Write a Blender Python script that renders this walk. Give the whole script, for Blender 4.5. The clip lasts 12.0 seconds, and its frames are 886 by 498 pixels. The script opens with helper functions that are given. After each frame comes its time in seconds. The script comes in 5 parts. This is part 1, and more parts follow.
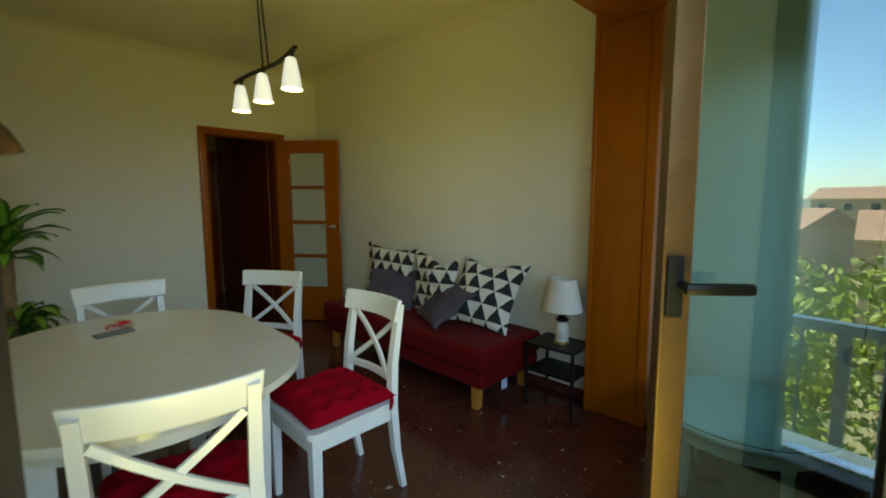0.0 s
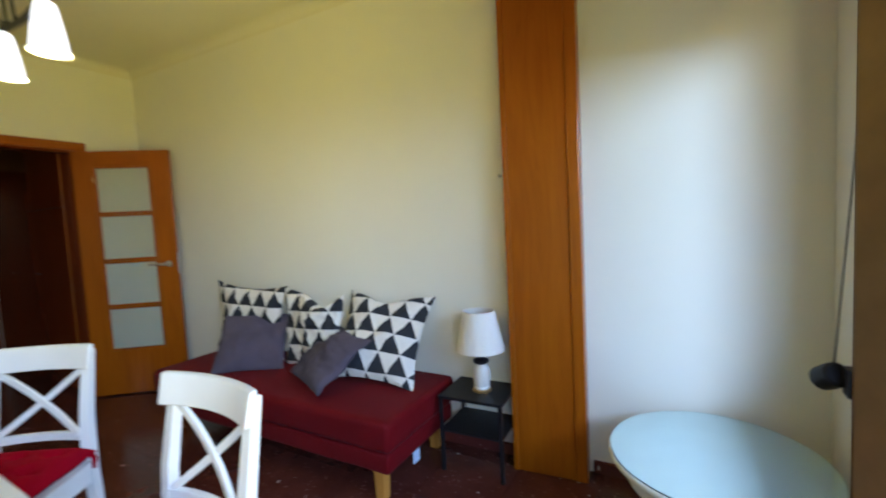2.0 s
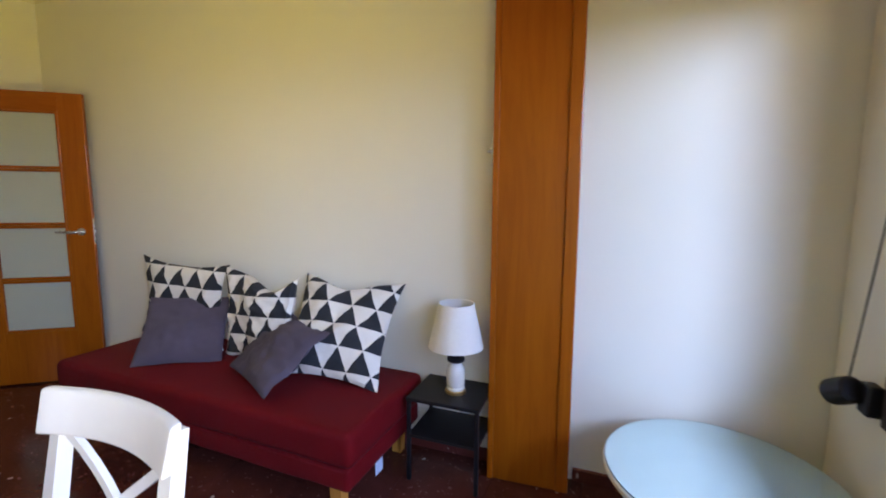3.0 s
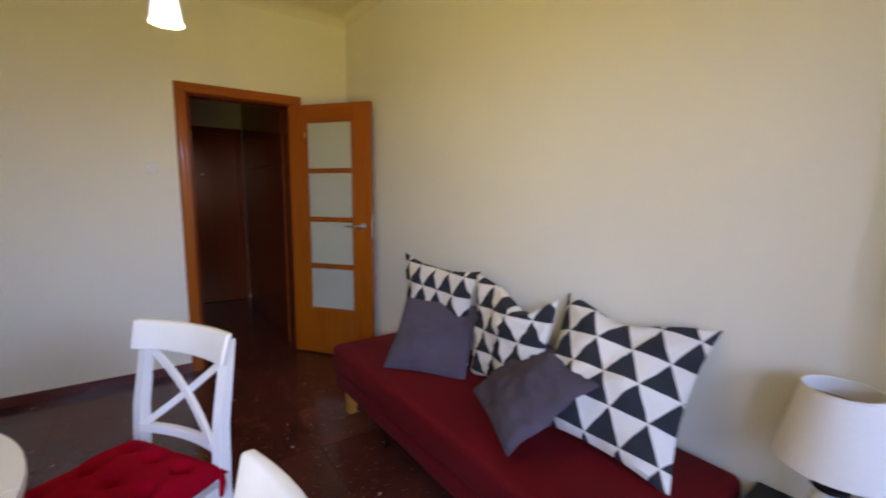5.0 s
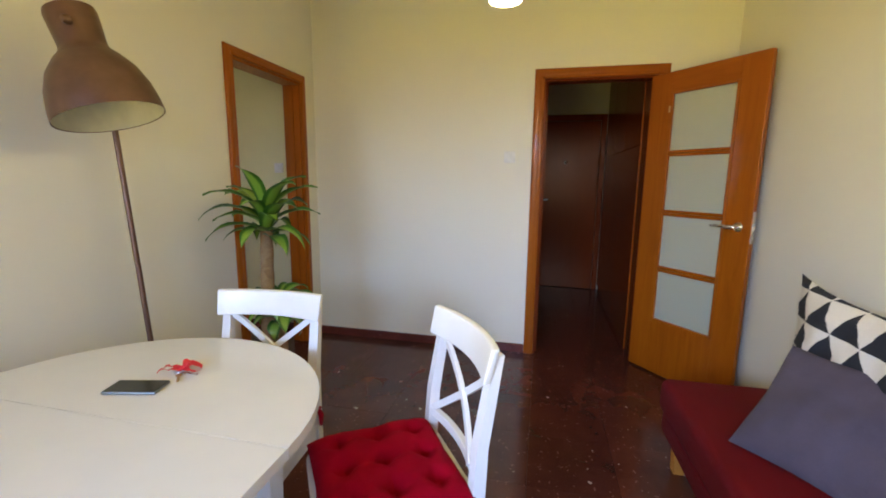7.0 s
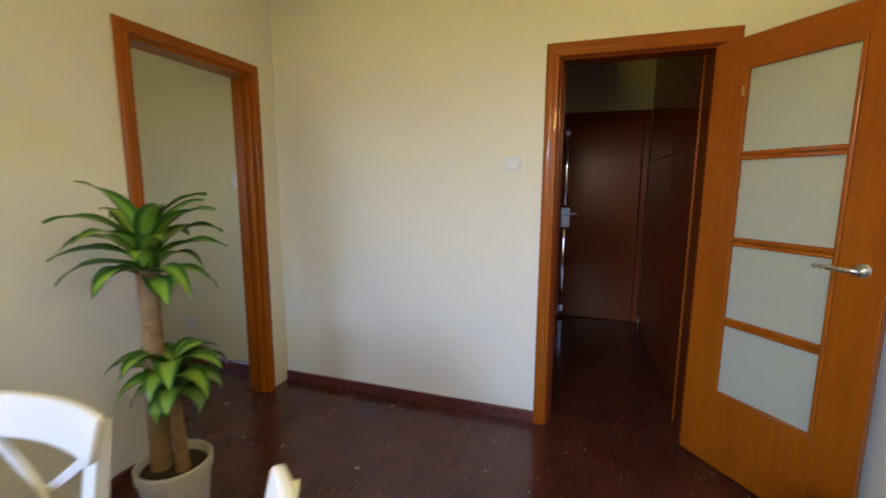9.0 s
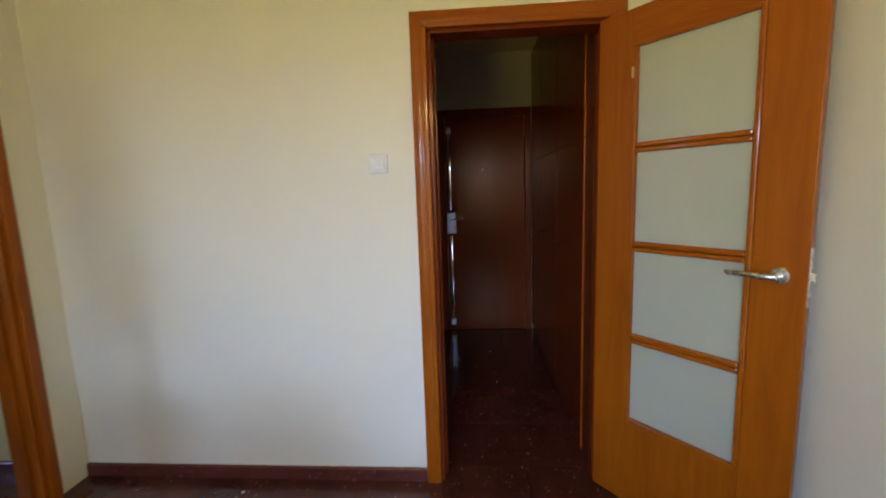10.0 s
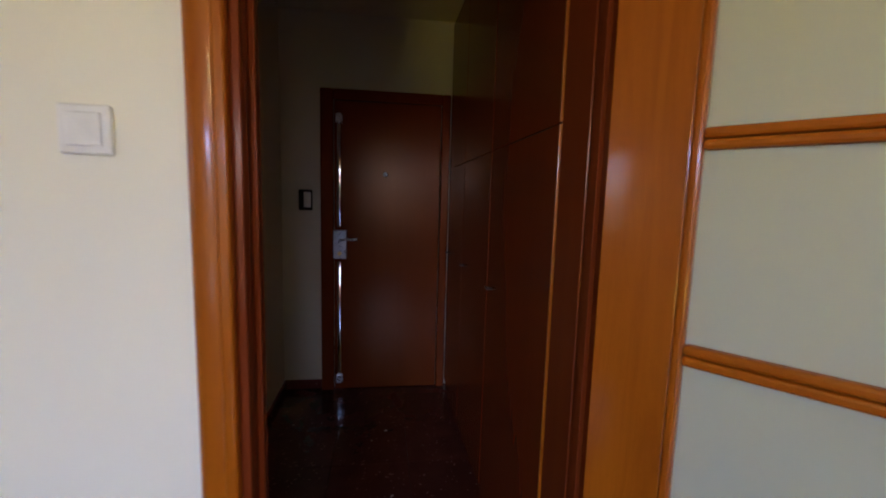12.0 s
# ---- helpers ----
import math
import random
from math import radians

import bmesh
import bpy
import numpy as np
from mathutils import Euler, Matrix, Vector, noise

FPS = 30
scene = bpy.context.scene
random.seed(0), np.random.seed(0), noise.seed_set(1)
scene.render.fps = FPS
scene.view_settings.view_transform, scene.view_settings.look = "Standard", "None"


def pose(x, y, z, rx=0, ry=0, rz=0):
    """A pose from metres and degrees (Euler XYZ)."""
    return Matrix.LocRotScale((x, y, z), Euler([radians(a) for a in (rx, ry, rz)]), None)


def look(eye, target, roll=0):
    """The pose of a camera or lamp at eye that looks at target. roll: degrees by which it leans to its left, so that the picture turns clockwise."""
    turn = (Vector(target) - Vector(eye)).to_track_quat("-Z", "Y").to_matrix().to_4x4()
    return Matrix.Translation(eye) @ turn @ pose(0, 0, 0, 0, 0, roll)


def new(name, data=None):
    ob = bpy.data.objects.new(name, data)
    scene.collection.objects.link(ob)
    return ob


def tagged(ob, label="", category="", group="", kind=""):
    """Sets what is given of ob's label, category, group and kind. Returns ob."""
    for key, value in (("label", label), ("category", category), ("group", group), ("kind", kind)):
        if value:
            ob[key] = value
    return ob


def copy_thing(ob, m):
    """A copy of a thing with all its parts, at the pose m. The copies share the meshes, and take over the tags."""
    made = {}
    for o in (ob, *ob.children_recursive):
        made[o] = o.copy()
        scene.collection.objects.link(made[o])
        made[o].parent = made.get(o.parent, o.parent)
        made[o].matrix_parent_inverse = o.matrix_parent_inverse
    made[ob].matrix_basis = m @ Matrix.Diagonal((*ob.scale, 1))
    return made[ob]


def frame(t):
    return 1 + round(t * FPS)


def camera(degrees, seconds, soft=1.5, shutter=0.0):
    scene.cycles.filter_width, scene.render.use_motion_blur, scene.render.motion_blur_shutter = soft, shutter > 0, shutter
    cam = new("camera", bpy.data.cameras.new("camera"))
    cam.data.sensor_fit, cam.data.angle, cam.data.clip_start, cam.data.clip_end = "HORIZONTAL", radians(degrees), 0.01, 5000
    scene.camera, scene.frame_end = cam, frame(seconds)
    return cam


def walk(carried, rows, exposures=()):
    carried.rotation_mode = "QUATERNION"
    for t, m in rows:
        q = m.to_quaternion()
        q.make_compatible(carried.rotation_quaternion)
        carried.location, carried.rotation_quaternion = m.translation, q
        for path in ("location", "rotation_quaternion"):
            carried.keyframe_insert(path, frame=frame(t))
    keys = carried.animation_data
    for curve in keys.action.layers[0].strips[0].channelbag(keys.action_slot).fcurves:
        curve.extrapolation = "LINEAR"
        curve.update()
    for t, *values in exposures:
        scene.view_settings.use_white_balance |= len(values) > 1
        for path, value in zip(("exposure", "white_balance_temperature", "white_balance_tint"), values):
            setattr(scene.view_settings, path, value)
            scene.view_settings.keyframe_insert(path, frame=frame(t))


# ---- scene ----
cam = camera(92.5, 12.0, 1.8, 0.5)
PATH = [
    (0, (0.347, 0.29, 1.337), (-1.088, 1.666, 1.121), -0.2),
    (0.5, (0.194, 0.35, 1.324), (-1.181, 1.786, 1.112), -1.8),
    (1, (0.042, 0.462, 1.312), (-1.375, 1.853, 1.07), -3.6),
    (1.5, (-0.088, 0.623, 1.322), (-1.425, 2.102, 1.164), -2.3),
    (2, (-0.13, 0.744, 1.326), (-1.123, 2.475, 1.192), -2.9),
    (2.5, (-0.225, 0.861, 1.316), (-1.026, 2.679, 1.09), 1.0),
    (2.7, (-0.289, 0.891, 1.317), (-1.052, 2.725, 1.083), 0.2),
    (4.5, (-0.697, 1.27, 1.352), (-2.078, 2.706, 1.168), 1.9),
    (5, (-0.815, 1.318, 1.326), (-2.451, 2.441, 1.075), 0.4),
    (5.5, (-0.905, 1.355, 1.336), (-2.71, 2.176, 1.068), 0.4),
    (6, (-0.994, 1.382, 1.344), (-2.93, 1.769, 1.022), -0.6),
    (6.5, (-1.073, 1.471, 1.341), (-3.039, 1.295, 1.022), 1.9),
    (6.7, (-1.112, 1.523, 1.328), (-3.059, 1.177, 1.027), 1.9),
    (8.3, (-1.649, 1.673, 1.35), (-3.52, 1.067, 0.987), -1.7),
    (8.5, (-1.759, 1.684, 1.355), (-3.613, 1.02, 1.008), -1.3),
    (9, (-2.013, 1.724, 1.372), (-3.891, 1.1, 1.079), 0.3),
    (9.5, (-2.272, 1.731, 1.367), (-4.209, 1.358, 1.038), -0.5),
    (10, (-2.546, 1.743, 1.375), (-4.521, 1.597, 1.1), -1.9),
    (10.5, (-2.824, 1.776, 1.389), (-4.803, 1.671, 1.118), 0.0),
    (11, (-3.099, 1.8, 1.4), (-5.086, 1.904, 1.191), 1.9),
    (11.5, (-3.347, 1.793, 1.419), (-5.319, 2.053, 1.205), -1.4),
    (12, (-3.593, 1.831, 1.4), (-5.558, 2.111, 1.161), 1.6),
]
walk(cam, [(t, look(eye, target, roll)) for t, eye, target, roll in PATH], [(0.0, 1.3, 6350, 1), (0.6, 1.85, 5800, 1), (1.3, 2.34, 5380, 8), (2.5, 2.60, 5600, 27), (4.4, 2.40, 5700, 42), (5.5, 2.66, 5700, 33), (6.5, 2.97, 5750, 31), (9.5, 3.07, 5740, 28), (10.5, 2.98, 5600, 30), (12.0, 2.97, 5600, 37)])

# ---- world and light ----
world = bpy.data.worlds.new("world")
scene.world = world
world.use_nodes = True
wn = world.node_tree.nodes
sky = wn.new("ShaderNodeTexSky")
sky.sky_type = "NISHITA"
sky.sun_disc = False
sky.dust_density, sky.ozone_density = 0.4, 2.5
sky.sun_elevation, sky.sun_rotation = radians(52), radians(182)
wn["Background"].inputs["Strength"].default_value = 0.15
world.node_tree.links.new(sky.outputs["Color"], wn["Background"].inputs["Color"])
sun_data = bpy.data.lights.new("sun", "SUN")
sun_data.energy, sun_data.angle, sun_data.color = 5.0, radians(0.5), (1.0, 0.92, 0.76)
sun = new("sun", sun_data)
sun.matrix_world = look((-1.2, -32, 42), (0, 0, 0))

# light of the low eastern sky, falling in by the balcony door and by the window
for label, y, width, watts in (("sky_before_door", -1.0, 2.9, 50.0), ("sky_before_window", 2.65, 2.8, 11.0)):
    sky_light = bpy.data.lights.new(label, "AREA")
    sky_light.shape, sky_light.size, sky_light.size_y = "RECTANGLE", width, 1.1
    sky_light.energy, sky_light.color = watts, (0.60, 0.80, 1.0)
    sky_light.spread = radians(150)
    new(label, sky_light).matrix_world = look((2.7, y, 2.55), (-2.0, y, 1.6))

# light thrown up from the sunlit ochre balcony floor and the garden
bounce_light = bpy.data.lights.new("balcony_floor_bounce", "AREA")
bounce_light.shape, bounce_light.size, bounce_light.size_y = "RECTANGLE", 0.9, 0.5
bounce_light.energy, bounce_light.color = 3.5, (1.0, 0.80, 0.06)
bounce_light.spread = radians(84)
new("balcony_floor_bounce", bounce_light).matrix_world = look((0.66, 0.42, 0.28), (-1.5, 1.5, 2.75))


# ---- small tools ----
def part(name, bm, material, parent=None, label="", smooth=False):
    me = bpy.data.meshes.new(name)
    bmesh.ops.recalc_face_normals(bm, faces=bm.faces)
    bm.to_mesh(me)
    bm.free()
    if smooth:
        for poly in me.polygons:
            poly.use_smooth = True
        me.set_sharp_from_angle(angle=radians(38))
    me.materials.append(material)
    ob = new(name, me)
    if parent:
        ob.parent = parent
    if label:
        ob["label"] = label
    return ob


def structure(ob, label, category):
    return tagged(ob, label, category, "", "structure")


def thing(name, m, label, category, group=""):
    ob = new(name)
    ob.empty_display_size = 0.1
    ob.matrix_basis = m
    return tagged(ob, label, category, group)


def add_box(bm, x0, x1, y0, y1, z0, z1, bevel=0.0, m=None, seg=2):
    made = bmesh.ops.create_cube(bm, size=1.0)
    vs = made["verts"]
    for v in vs:
        v.co = Vector(((x0 + x1) / 2 + v.co.x * (x1 - x0), (y0 + y1) / 2 + v.co.y * (y1 - y0), (z0 + z1) / 2 + v.co.z * (z1 - z0)))
    if bevel > 0:
        es = list({e for v in vs for e in v.link_edges})
        out = bmesh.ops.bevel(bm, geom=es, offset=bevel, segments=seg, affect="EDGES", profile=0.5)
        vs = list({v for f in out["faces"] for v in f.verts} | {v for v in vs if v.is_valid})
    if m is not None:
        for v in vs:
            v.co = m @ v.co
    return bm


def box(x0, x1, y0, y1, z0, z1, bevel=0.0, m=None, seg=2):
    return add_box(bmesh.new(), x0, x1, y0, y1, z0, z1, bevel, m, seg)


def add_prism(bm, pts, z0, z1):
    lo = [bm.verts.new((x, y, z0)) for x, y in pts]
    hi = [bm.verts.new((x, y, z1)) for x, y in pts]
    n = len(pts)
    bm.faces.new(lo[::-1])
    bm.faces.new(hi)
    for i in range(n):
        bm.faces.new((lo[i], lo[(i + 1) % n], hi[(i + 1) % n], hi[i]))
    return bm


def add_lathe(bm, profile, seg=32, m=None, closed=False):
    """Spins (radius, height) pairs round z."""
    rings = []
    for r, z in profile:
        if r < 1e-5:
            v = bm.verts.new((0, 0, z))
            rings.append([v] * seg)
        else:
            rings.append([bm.verts.new((r * math.cos(2 * math.pi * i / seg), r * math.sin(2 * math.pi * i / seg), z)) for i in range(seg)])
    pairs = list(zip(rings, rings[1:]))
    if closed:
        pairs.append((rings[-1], rings[0]))
    for a, b in pairs:
        for i in range(seg):
            j = (i + 1) % seg
            quad = []
            for v in (a[i], a[j], b[j], b[i]):
                if v not in quad:
                    quad.append(v)
            if len(quad) > 2:
                bm.faces.new(quad)
    if m is not None:
        for v in {v for ring in rings for v in ring}:
            v.co = m @ v.co
    return bm


def lathe(profile, seg=32, m=None, closed=False):
    return add_lathe(bmesh.new(), profile, seg, m, closed)


def add_tube(bm, pts, radius, seg=10, cap=True):
    """A round rod through points; radius is one number or one for each point."""
    pts = [Vector(p) for p in pts]
    rad = radius if isinstance(radius, (list, tuple)) else [radius] * len(pts)
    rings = []
    up = Vector((0.13, 0.21, 0.97))
    for i, p in enumerate(pts):
        d = (pts[min(i + 1, len(pts) - 1)] - pts[max(i - 1, 0)]).normalized()
        side = d.cross(up)
        if side.length < 0.05:
            side = d.cross(Vector((1, 0, 0)))
        side.normalize()
        other = side.cross(d).normalized()
        rings.append([bm.verts.new(p + (side * math.cos(2 * math.pi * k / seg) + other * math.sin(2 * math.pi * k / seg)) * rad[i]) for k in range(seg)])
    for a, b in zip(rings, rings[1:]):
        for k in range(seg):
            bm.faces.new((a[k], a[(k + 1) % seg], b[(k + 1) % seg], b[k]))
    if cap:
        bm.faces.new(rings[0][::-1])
        bm.faces.new(rings[-1])
    return bm


def tube(pts, radius, seg=10, cap=True):
    return add_tube(bmesh.new(), pts, radius, seg, cap)


def add_bar(bm, pts, w, h, widths=None):
    """A bar of rectangular section (w along local x or y sideways, h across) swept through points; section kept upright to x."""
    pts = [Vector(p) for p in pts]
    rings = []
    for i, p in enumerate(pts):
        d = (pts[min(i + 1, len(pts) - 1)] - pts[max(i - 1, 0)]).normalized()
        across = Vector((0, 1, 0)) - d * d.y
        across.normalize()
        side = d.cross(across).normalized()
        k = widths[i] if widths else 1.0
        rings.append([bm.verts.new(p + side * sx * w * k / 2 + across * sy * h * k / 2) for sx, sy in ((-1, -1), (1, -1), (1, 1), (-1, 1))])
    for a, b in zip(rings, rings[1:]):
        for k in range(4):
            bm.faces.new((a[k], a[(k + 1) % 4], b[(k + 1) % 4], b[k]))
    bm.faces.new(rings[0][::-1])
    bm.faces.new(rings[-1])
    return bm


def soften(bm, offset, seg=2):
    es = [e for e in bm.edges if len(e.link_faces) == 2 and e.calc_face_angle(0) > 0.6]
    bmesh.ops.bevel(bm, geom=es, offset=offset, segments=seg, affect="EDGES", profile=0.5)
    return bm


# ---- materials ----
def material(name):
    m = bpy.data.materials.new(name)
    m.use_nodes = True
    nt = m.node_tree
    return m, nt, nt.nodes["Principled BSDF"]


def coords(nt, scale=(1, 1, 1), kind="Object"):
    tc = nt.nodes.new("ShaderNodeTexCoord")
    mp = nt.nodes.new("ShaderNodeMapping")
    mp.inputs["Scale"].default_value = scale
    nt.links.new(tc.outputs[kind], mp.inputs["Vector"])
    return mp.outputs["Vector"]


def world_coords(nt, scale=(1, 1, 1)):
    geo = nt.nodes.new("ShaderNodeNewGeometry")
    mp = nt.nodes.new("ShaderNodeMapping")
    mp.inputs["Scale"].default_value = scale
    nt.links.new(geo.outputs["Position"], mp.inputs["Vector"])
    return mp.outputs["Vector"]


def noise_tex(nt, vec, scale, detail=4.0, rough=0.55, distort=0.0):
    n = nt.nodes.new("ShaderNodeTexNoise")
    n.inputs["Scale"].default_value = scale
    n.inputs["Detail"].default_value = detail
    n.inputs["Roughness"].default_value = rough
    n.inputs["Distortion"].default_value = distort
    nt.links.new(vec, n.inputs["Vector"])
    return n.outputs["Fac"]


def ramp(nt, fac, stops):
    r = nt.nodes.new("ShaderNodeValToRGB")
    els = r.color_ramp.elements
    while len(els) < len(stops):
        els.new(0.5)
    for e, (p, c) in zip(els, stops):
        e.position = p
        e.color = (*c, 1.0) if len(c) == 3 else c
    nt.links.new(fac, r.inputs["Fac"])
    return r.outputs["Color"]


def mix(nt, fac, a, b, mode="MIX"):
    m = nt.nodes.new("ShaderNodeMix")
    m.data_type, m.blend_type = "RGBA", mode
    for key, v in (("Factor", fac), ("A", a), ("B", b)):
        socket = [s for s in m.inputs if s.name == key and s.enabled][0]
        if isinstance(v, (int, float)):
            socket.default_value = v
        elif isinstance(v, tuple):
            socket.default_value = (*v, 1.0)
        else:
            nt.links.new(v, socket)
    return [s for s in m.outputs if s.enabled][0]


def math_node(nt, op, a, b=None, c=None):
    n = nt.nodes.new("ShaderNodeMath")
    n.operation = op
    for i, v in enumerate((a, b, c)):
        if v is None:
            continue
        if isinstance(v, (int, float)):
            n.inputs[i].default_value = v
        else:
            nt.links.new(v, n.inputs[i])
    return n.outputs[0]


def bump(nt, bsdf, height, strength, distance=0.002):
    b = nt.nodes.new("ShaderNodeBump")
    b.inputs["Strength"].default_value = strength
    b.inputs["Distance"].default_value = distance
    nt.links.new(height, b.inputs["Height"])
    nt.links.new(b.outputs["Normal"], bsdf.inputs["Normal"])


def paint(name, color, dark, rough=0.6, grain=60.0, strength=0.15, spread=1.3):
    m, nt, b = material(name)
    v = world_coords(nt)
    big = noise_tex(nt, v, spread, 3)
    fine = noise_tex(nt, v, grain, 5)
    nt.links.new(ramp(nt, big, [(0.3, dark), (0.7, color)]), b.inputs["Base Color"])
    b.inputs["Roughness"].default_value = rough
    bump(nt, b, fine, strength)
    return m


def wood(name, light, mid, dark, rough=0.3, axis=2, coat=0.24, ring=1.0, grain=1.0):
    m, nt, b = material(name)
    stretch = [9.0, 9.0, 9.0]
    stretch[axis] = 0.7
    v = coords(nt, tuple(s * ring for s in stretch))
    n1 = noise_tex(nt, v, 2.2, 6, 0.6, 1.2)
    v2 = coords(nt, tuple(s * 9 for s in stretch))
    n2 = noise_tex(nt, v2, 3.0, 4, 0.6, 0.3)
    base = ramp(nt, n1, [(0.25, dark), (0.5, mid), (0.75, light)])
    fine = ramp(nt, n2, [(0.3, (0.72, 0.68, 0.62)), (0.62, (1, 1, 1))])
    nt.links.new(mix(nt, 0.22 * grain, base, fine, "MULTIPLY"), b.inputs["Base Color"])
    r = ramp(nt, n2, [(0.2, (rough + 0.12 * grain,) * 3), (0.8, (rough,) * 3)])
    nt.links.new(r, b.inputs["Roughness"])
    b.inputs["Coat Weight"].default_value = coat
    b.inputs["Coat Roughness"].default_value = 0.10
    b.inputs["Specular IOR Level"].default_value = 0.24
    b.inputs["Specular Tint"].default_value = (1.0, 0.80, 0.52, 1)
    b.inputs["Coat Tint"].default_value = (1.0, 0.93, 0.80, 1)
    bump(nt, b, n2, 0.04 * grain, 0.001)
    return m


def fabric(name, color, dark, weave=900.0, rough=0.9, sheen=0.3, strength=0.5):
    m, nt, b = material(name)
    v = coords(nt)
    big = noise_tex(nt, v, 6.0, 4)
    fine = noise_tex(nt, v, weave * 0.4, 3)
    nt.links.new(ramp(nt, mix(nt, 0.35, big, fine), [(0.3, dark), (0.7, color)]), b.inputs["Base Color"])
    b.inputs["Roughness"].default_value = rough
    b.inputs["Sheen Weight"].default_value = sheen
    b.inputs["Specular IOR Level"].default_value = 0.07
    wv = nt.nodes.new("ShaderNodeTexWave")
    wv.inputs["Scale"].default_value = weave
    nt.links.new(v, wv.inputs["Vector"])
    bump(nt, b, mix(nt, 0.5, fine, wv.outputs["Fac"]), strength, 0.001)
    return m


def metal(name, color, rough=0.3, scratch=0.1):
    m, nt, b = material(name)
    v = coords(nt)
    n = noise_tex(nt, v, 70.0, 5)
    nt.links.new(ramp(nt, n, [(0.3, tuple(c * 0.8 for c in color)), (0.7, color)]), b.inputs["Base Color"])
    b.inputs["Metallic"].default_value = 1.0
    nt.links.new(ramp(nt, n, [(0.3, (rough + scratch,) * 3), (0.7, (rough,) * 3)]), b.inputs["Roughness"])
    return m


def plain(name, color, rough=0.5, metallic=0.0, vary=0.12, scale=25.0, coat=0.0):
    m, nt, b = material(name)
    v = coords(nt)
    n = noise_tex(nt, v, scale, 4)
    nt.links.new(ramp(nt, n, [(0.3, tuple(c * (1 - vary) for c in color)), (0.7, color)]), b.inputs["Base Color"])
    b.inputs["Roughness"].default_value = rough
    b.inputs["Metallic"].default_value = metallic
    b.inputs["Coat Weight"].default_value = coat
    bump(nt, b, n, 0.05, 0.001)
    return m


wall_paint = paint("wall_paint", (0.81, 0.782, 0.655), (0.79, 0.758, 0.63), 0.65, 140.0, 0.22)
ceiling_paint = paint("ceiling_paint", (0.76, 0.71, 0.53), (0.73, 0.68, 0.50), 0.8, 120.0, 0.15)
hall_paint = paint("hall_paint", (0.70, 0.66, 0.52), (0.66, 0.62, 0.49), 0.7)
honey_wood = wood("honey_wood", (0.370, 0.102, 0.001), (0.325, 0.083, 0.001), (0.260, 0.060, 0.001), 0.30)
honey_wood_x = wood("honey_wood_x", (0.370, 0.102, 0.001), (0.325, 0.083, 0.001), (0.260, 0.060, 0.001), 0.30, 0)
honey_wood_y = wood("honey_wood_y", (0.370, 0.102, 0.001), (0.325, 0.083, 0.001), (0.260, 0.060, 0.001), 0.30, 1)
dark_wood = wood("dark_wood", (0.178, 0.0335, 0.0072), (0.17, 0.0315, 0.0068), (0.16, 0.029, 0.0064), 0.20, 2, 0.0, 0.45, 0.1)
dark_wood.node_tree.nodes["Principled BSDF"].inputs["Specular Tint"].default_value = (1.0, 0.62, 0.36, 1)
leg_wood = wood("leg_wood", (0.55, 0.26, 0.05), (0.49, 0.22, 0.04), (0.41, 0.17, 0.03), 0.4)
white_paint = plain("white_paint", (0.80, 0.79, 0.74), 0.35, 0, 0.05, 12, 0.2)
table_white = plain("table_white", (0.70, 0.69, 0.63), 0.3, 0, 0.06, 5, 0.3)
red_fabric = fabric("red_fabric", (0.33, 0.0008, 0.012), (0.22, 0.0006, 0.008), 700, 0.95, 0.0)
sofa_fabric = fabric("sofa_fabric", (0.150, 0.0045, 0.007), (0.105, 0.003, 0.005), 500, 0.55, 0.02)
grey_fabric = fabric("grey_fabric", (0.100, 0.082, 0.108), (0.074, 0.060, 0.080), 600, 0.95, 0.05)
black_metal = plain("black_metal", (0.009, 0.009, 0.011), 0.45, 0.0, 0.3)
black_metal.node_tree.nodes["Principled BSDF"].inputs["Specular IOR Level"].default_value = 0.3
# window leaf bronze: bronze_frame's metal with the daylight put into its colour
lit_leaf_bronze = plain("lit_leaf_bronze", (0.17, 0.10, 0.04), 0.35, 0.5, 0.2)
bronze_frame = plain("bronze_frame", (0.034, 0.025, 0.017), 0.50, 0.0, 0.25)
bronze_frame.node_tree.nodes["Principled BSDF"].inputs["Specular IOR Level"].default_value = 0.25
polished = metal("polished", (0.85, 0.86, 0.90), 0.05, 0.03)
chrome = metal("chrome", (0.75, 0.74, 0.72), 0.22)
brass = metal("brass", (0.65, 0.45, 0.18), 0.3)
lamp_bronze = plain("lamp_bronze", (0.185, 0.105, 0.072), 0.38, 0.65, 0.2)
lamp_inner = plain("lamp_inner", (0.72, 0.68, 0.48), 0.6)
ceramic = plain("ceramic", (0.78, 0.74, 0.66), 0.2, 0, 0.05, 10, 0.5)
switch_plastic = plain("switch_plastic", (0.80, 0.79, 0.76), 0.35)
pot_plastic = plain("pot_plastic", (0.74, 0.72, 0.68), 0.45)
soil = plain("soil", (0.045, 0.03, 0.02), 0.95, 0, 0.5, 90)
cream_render = paint("cream_render", (0.75, 0.66, 0.45), (0.70, 0.60, 0.40), 0.85, 80.0, 0.4)


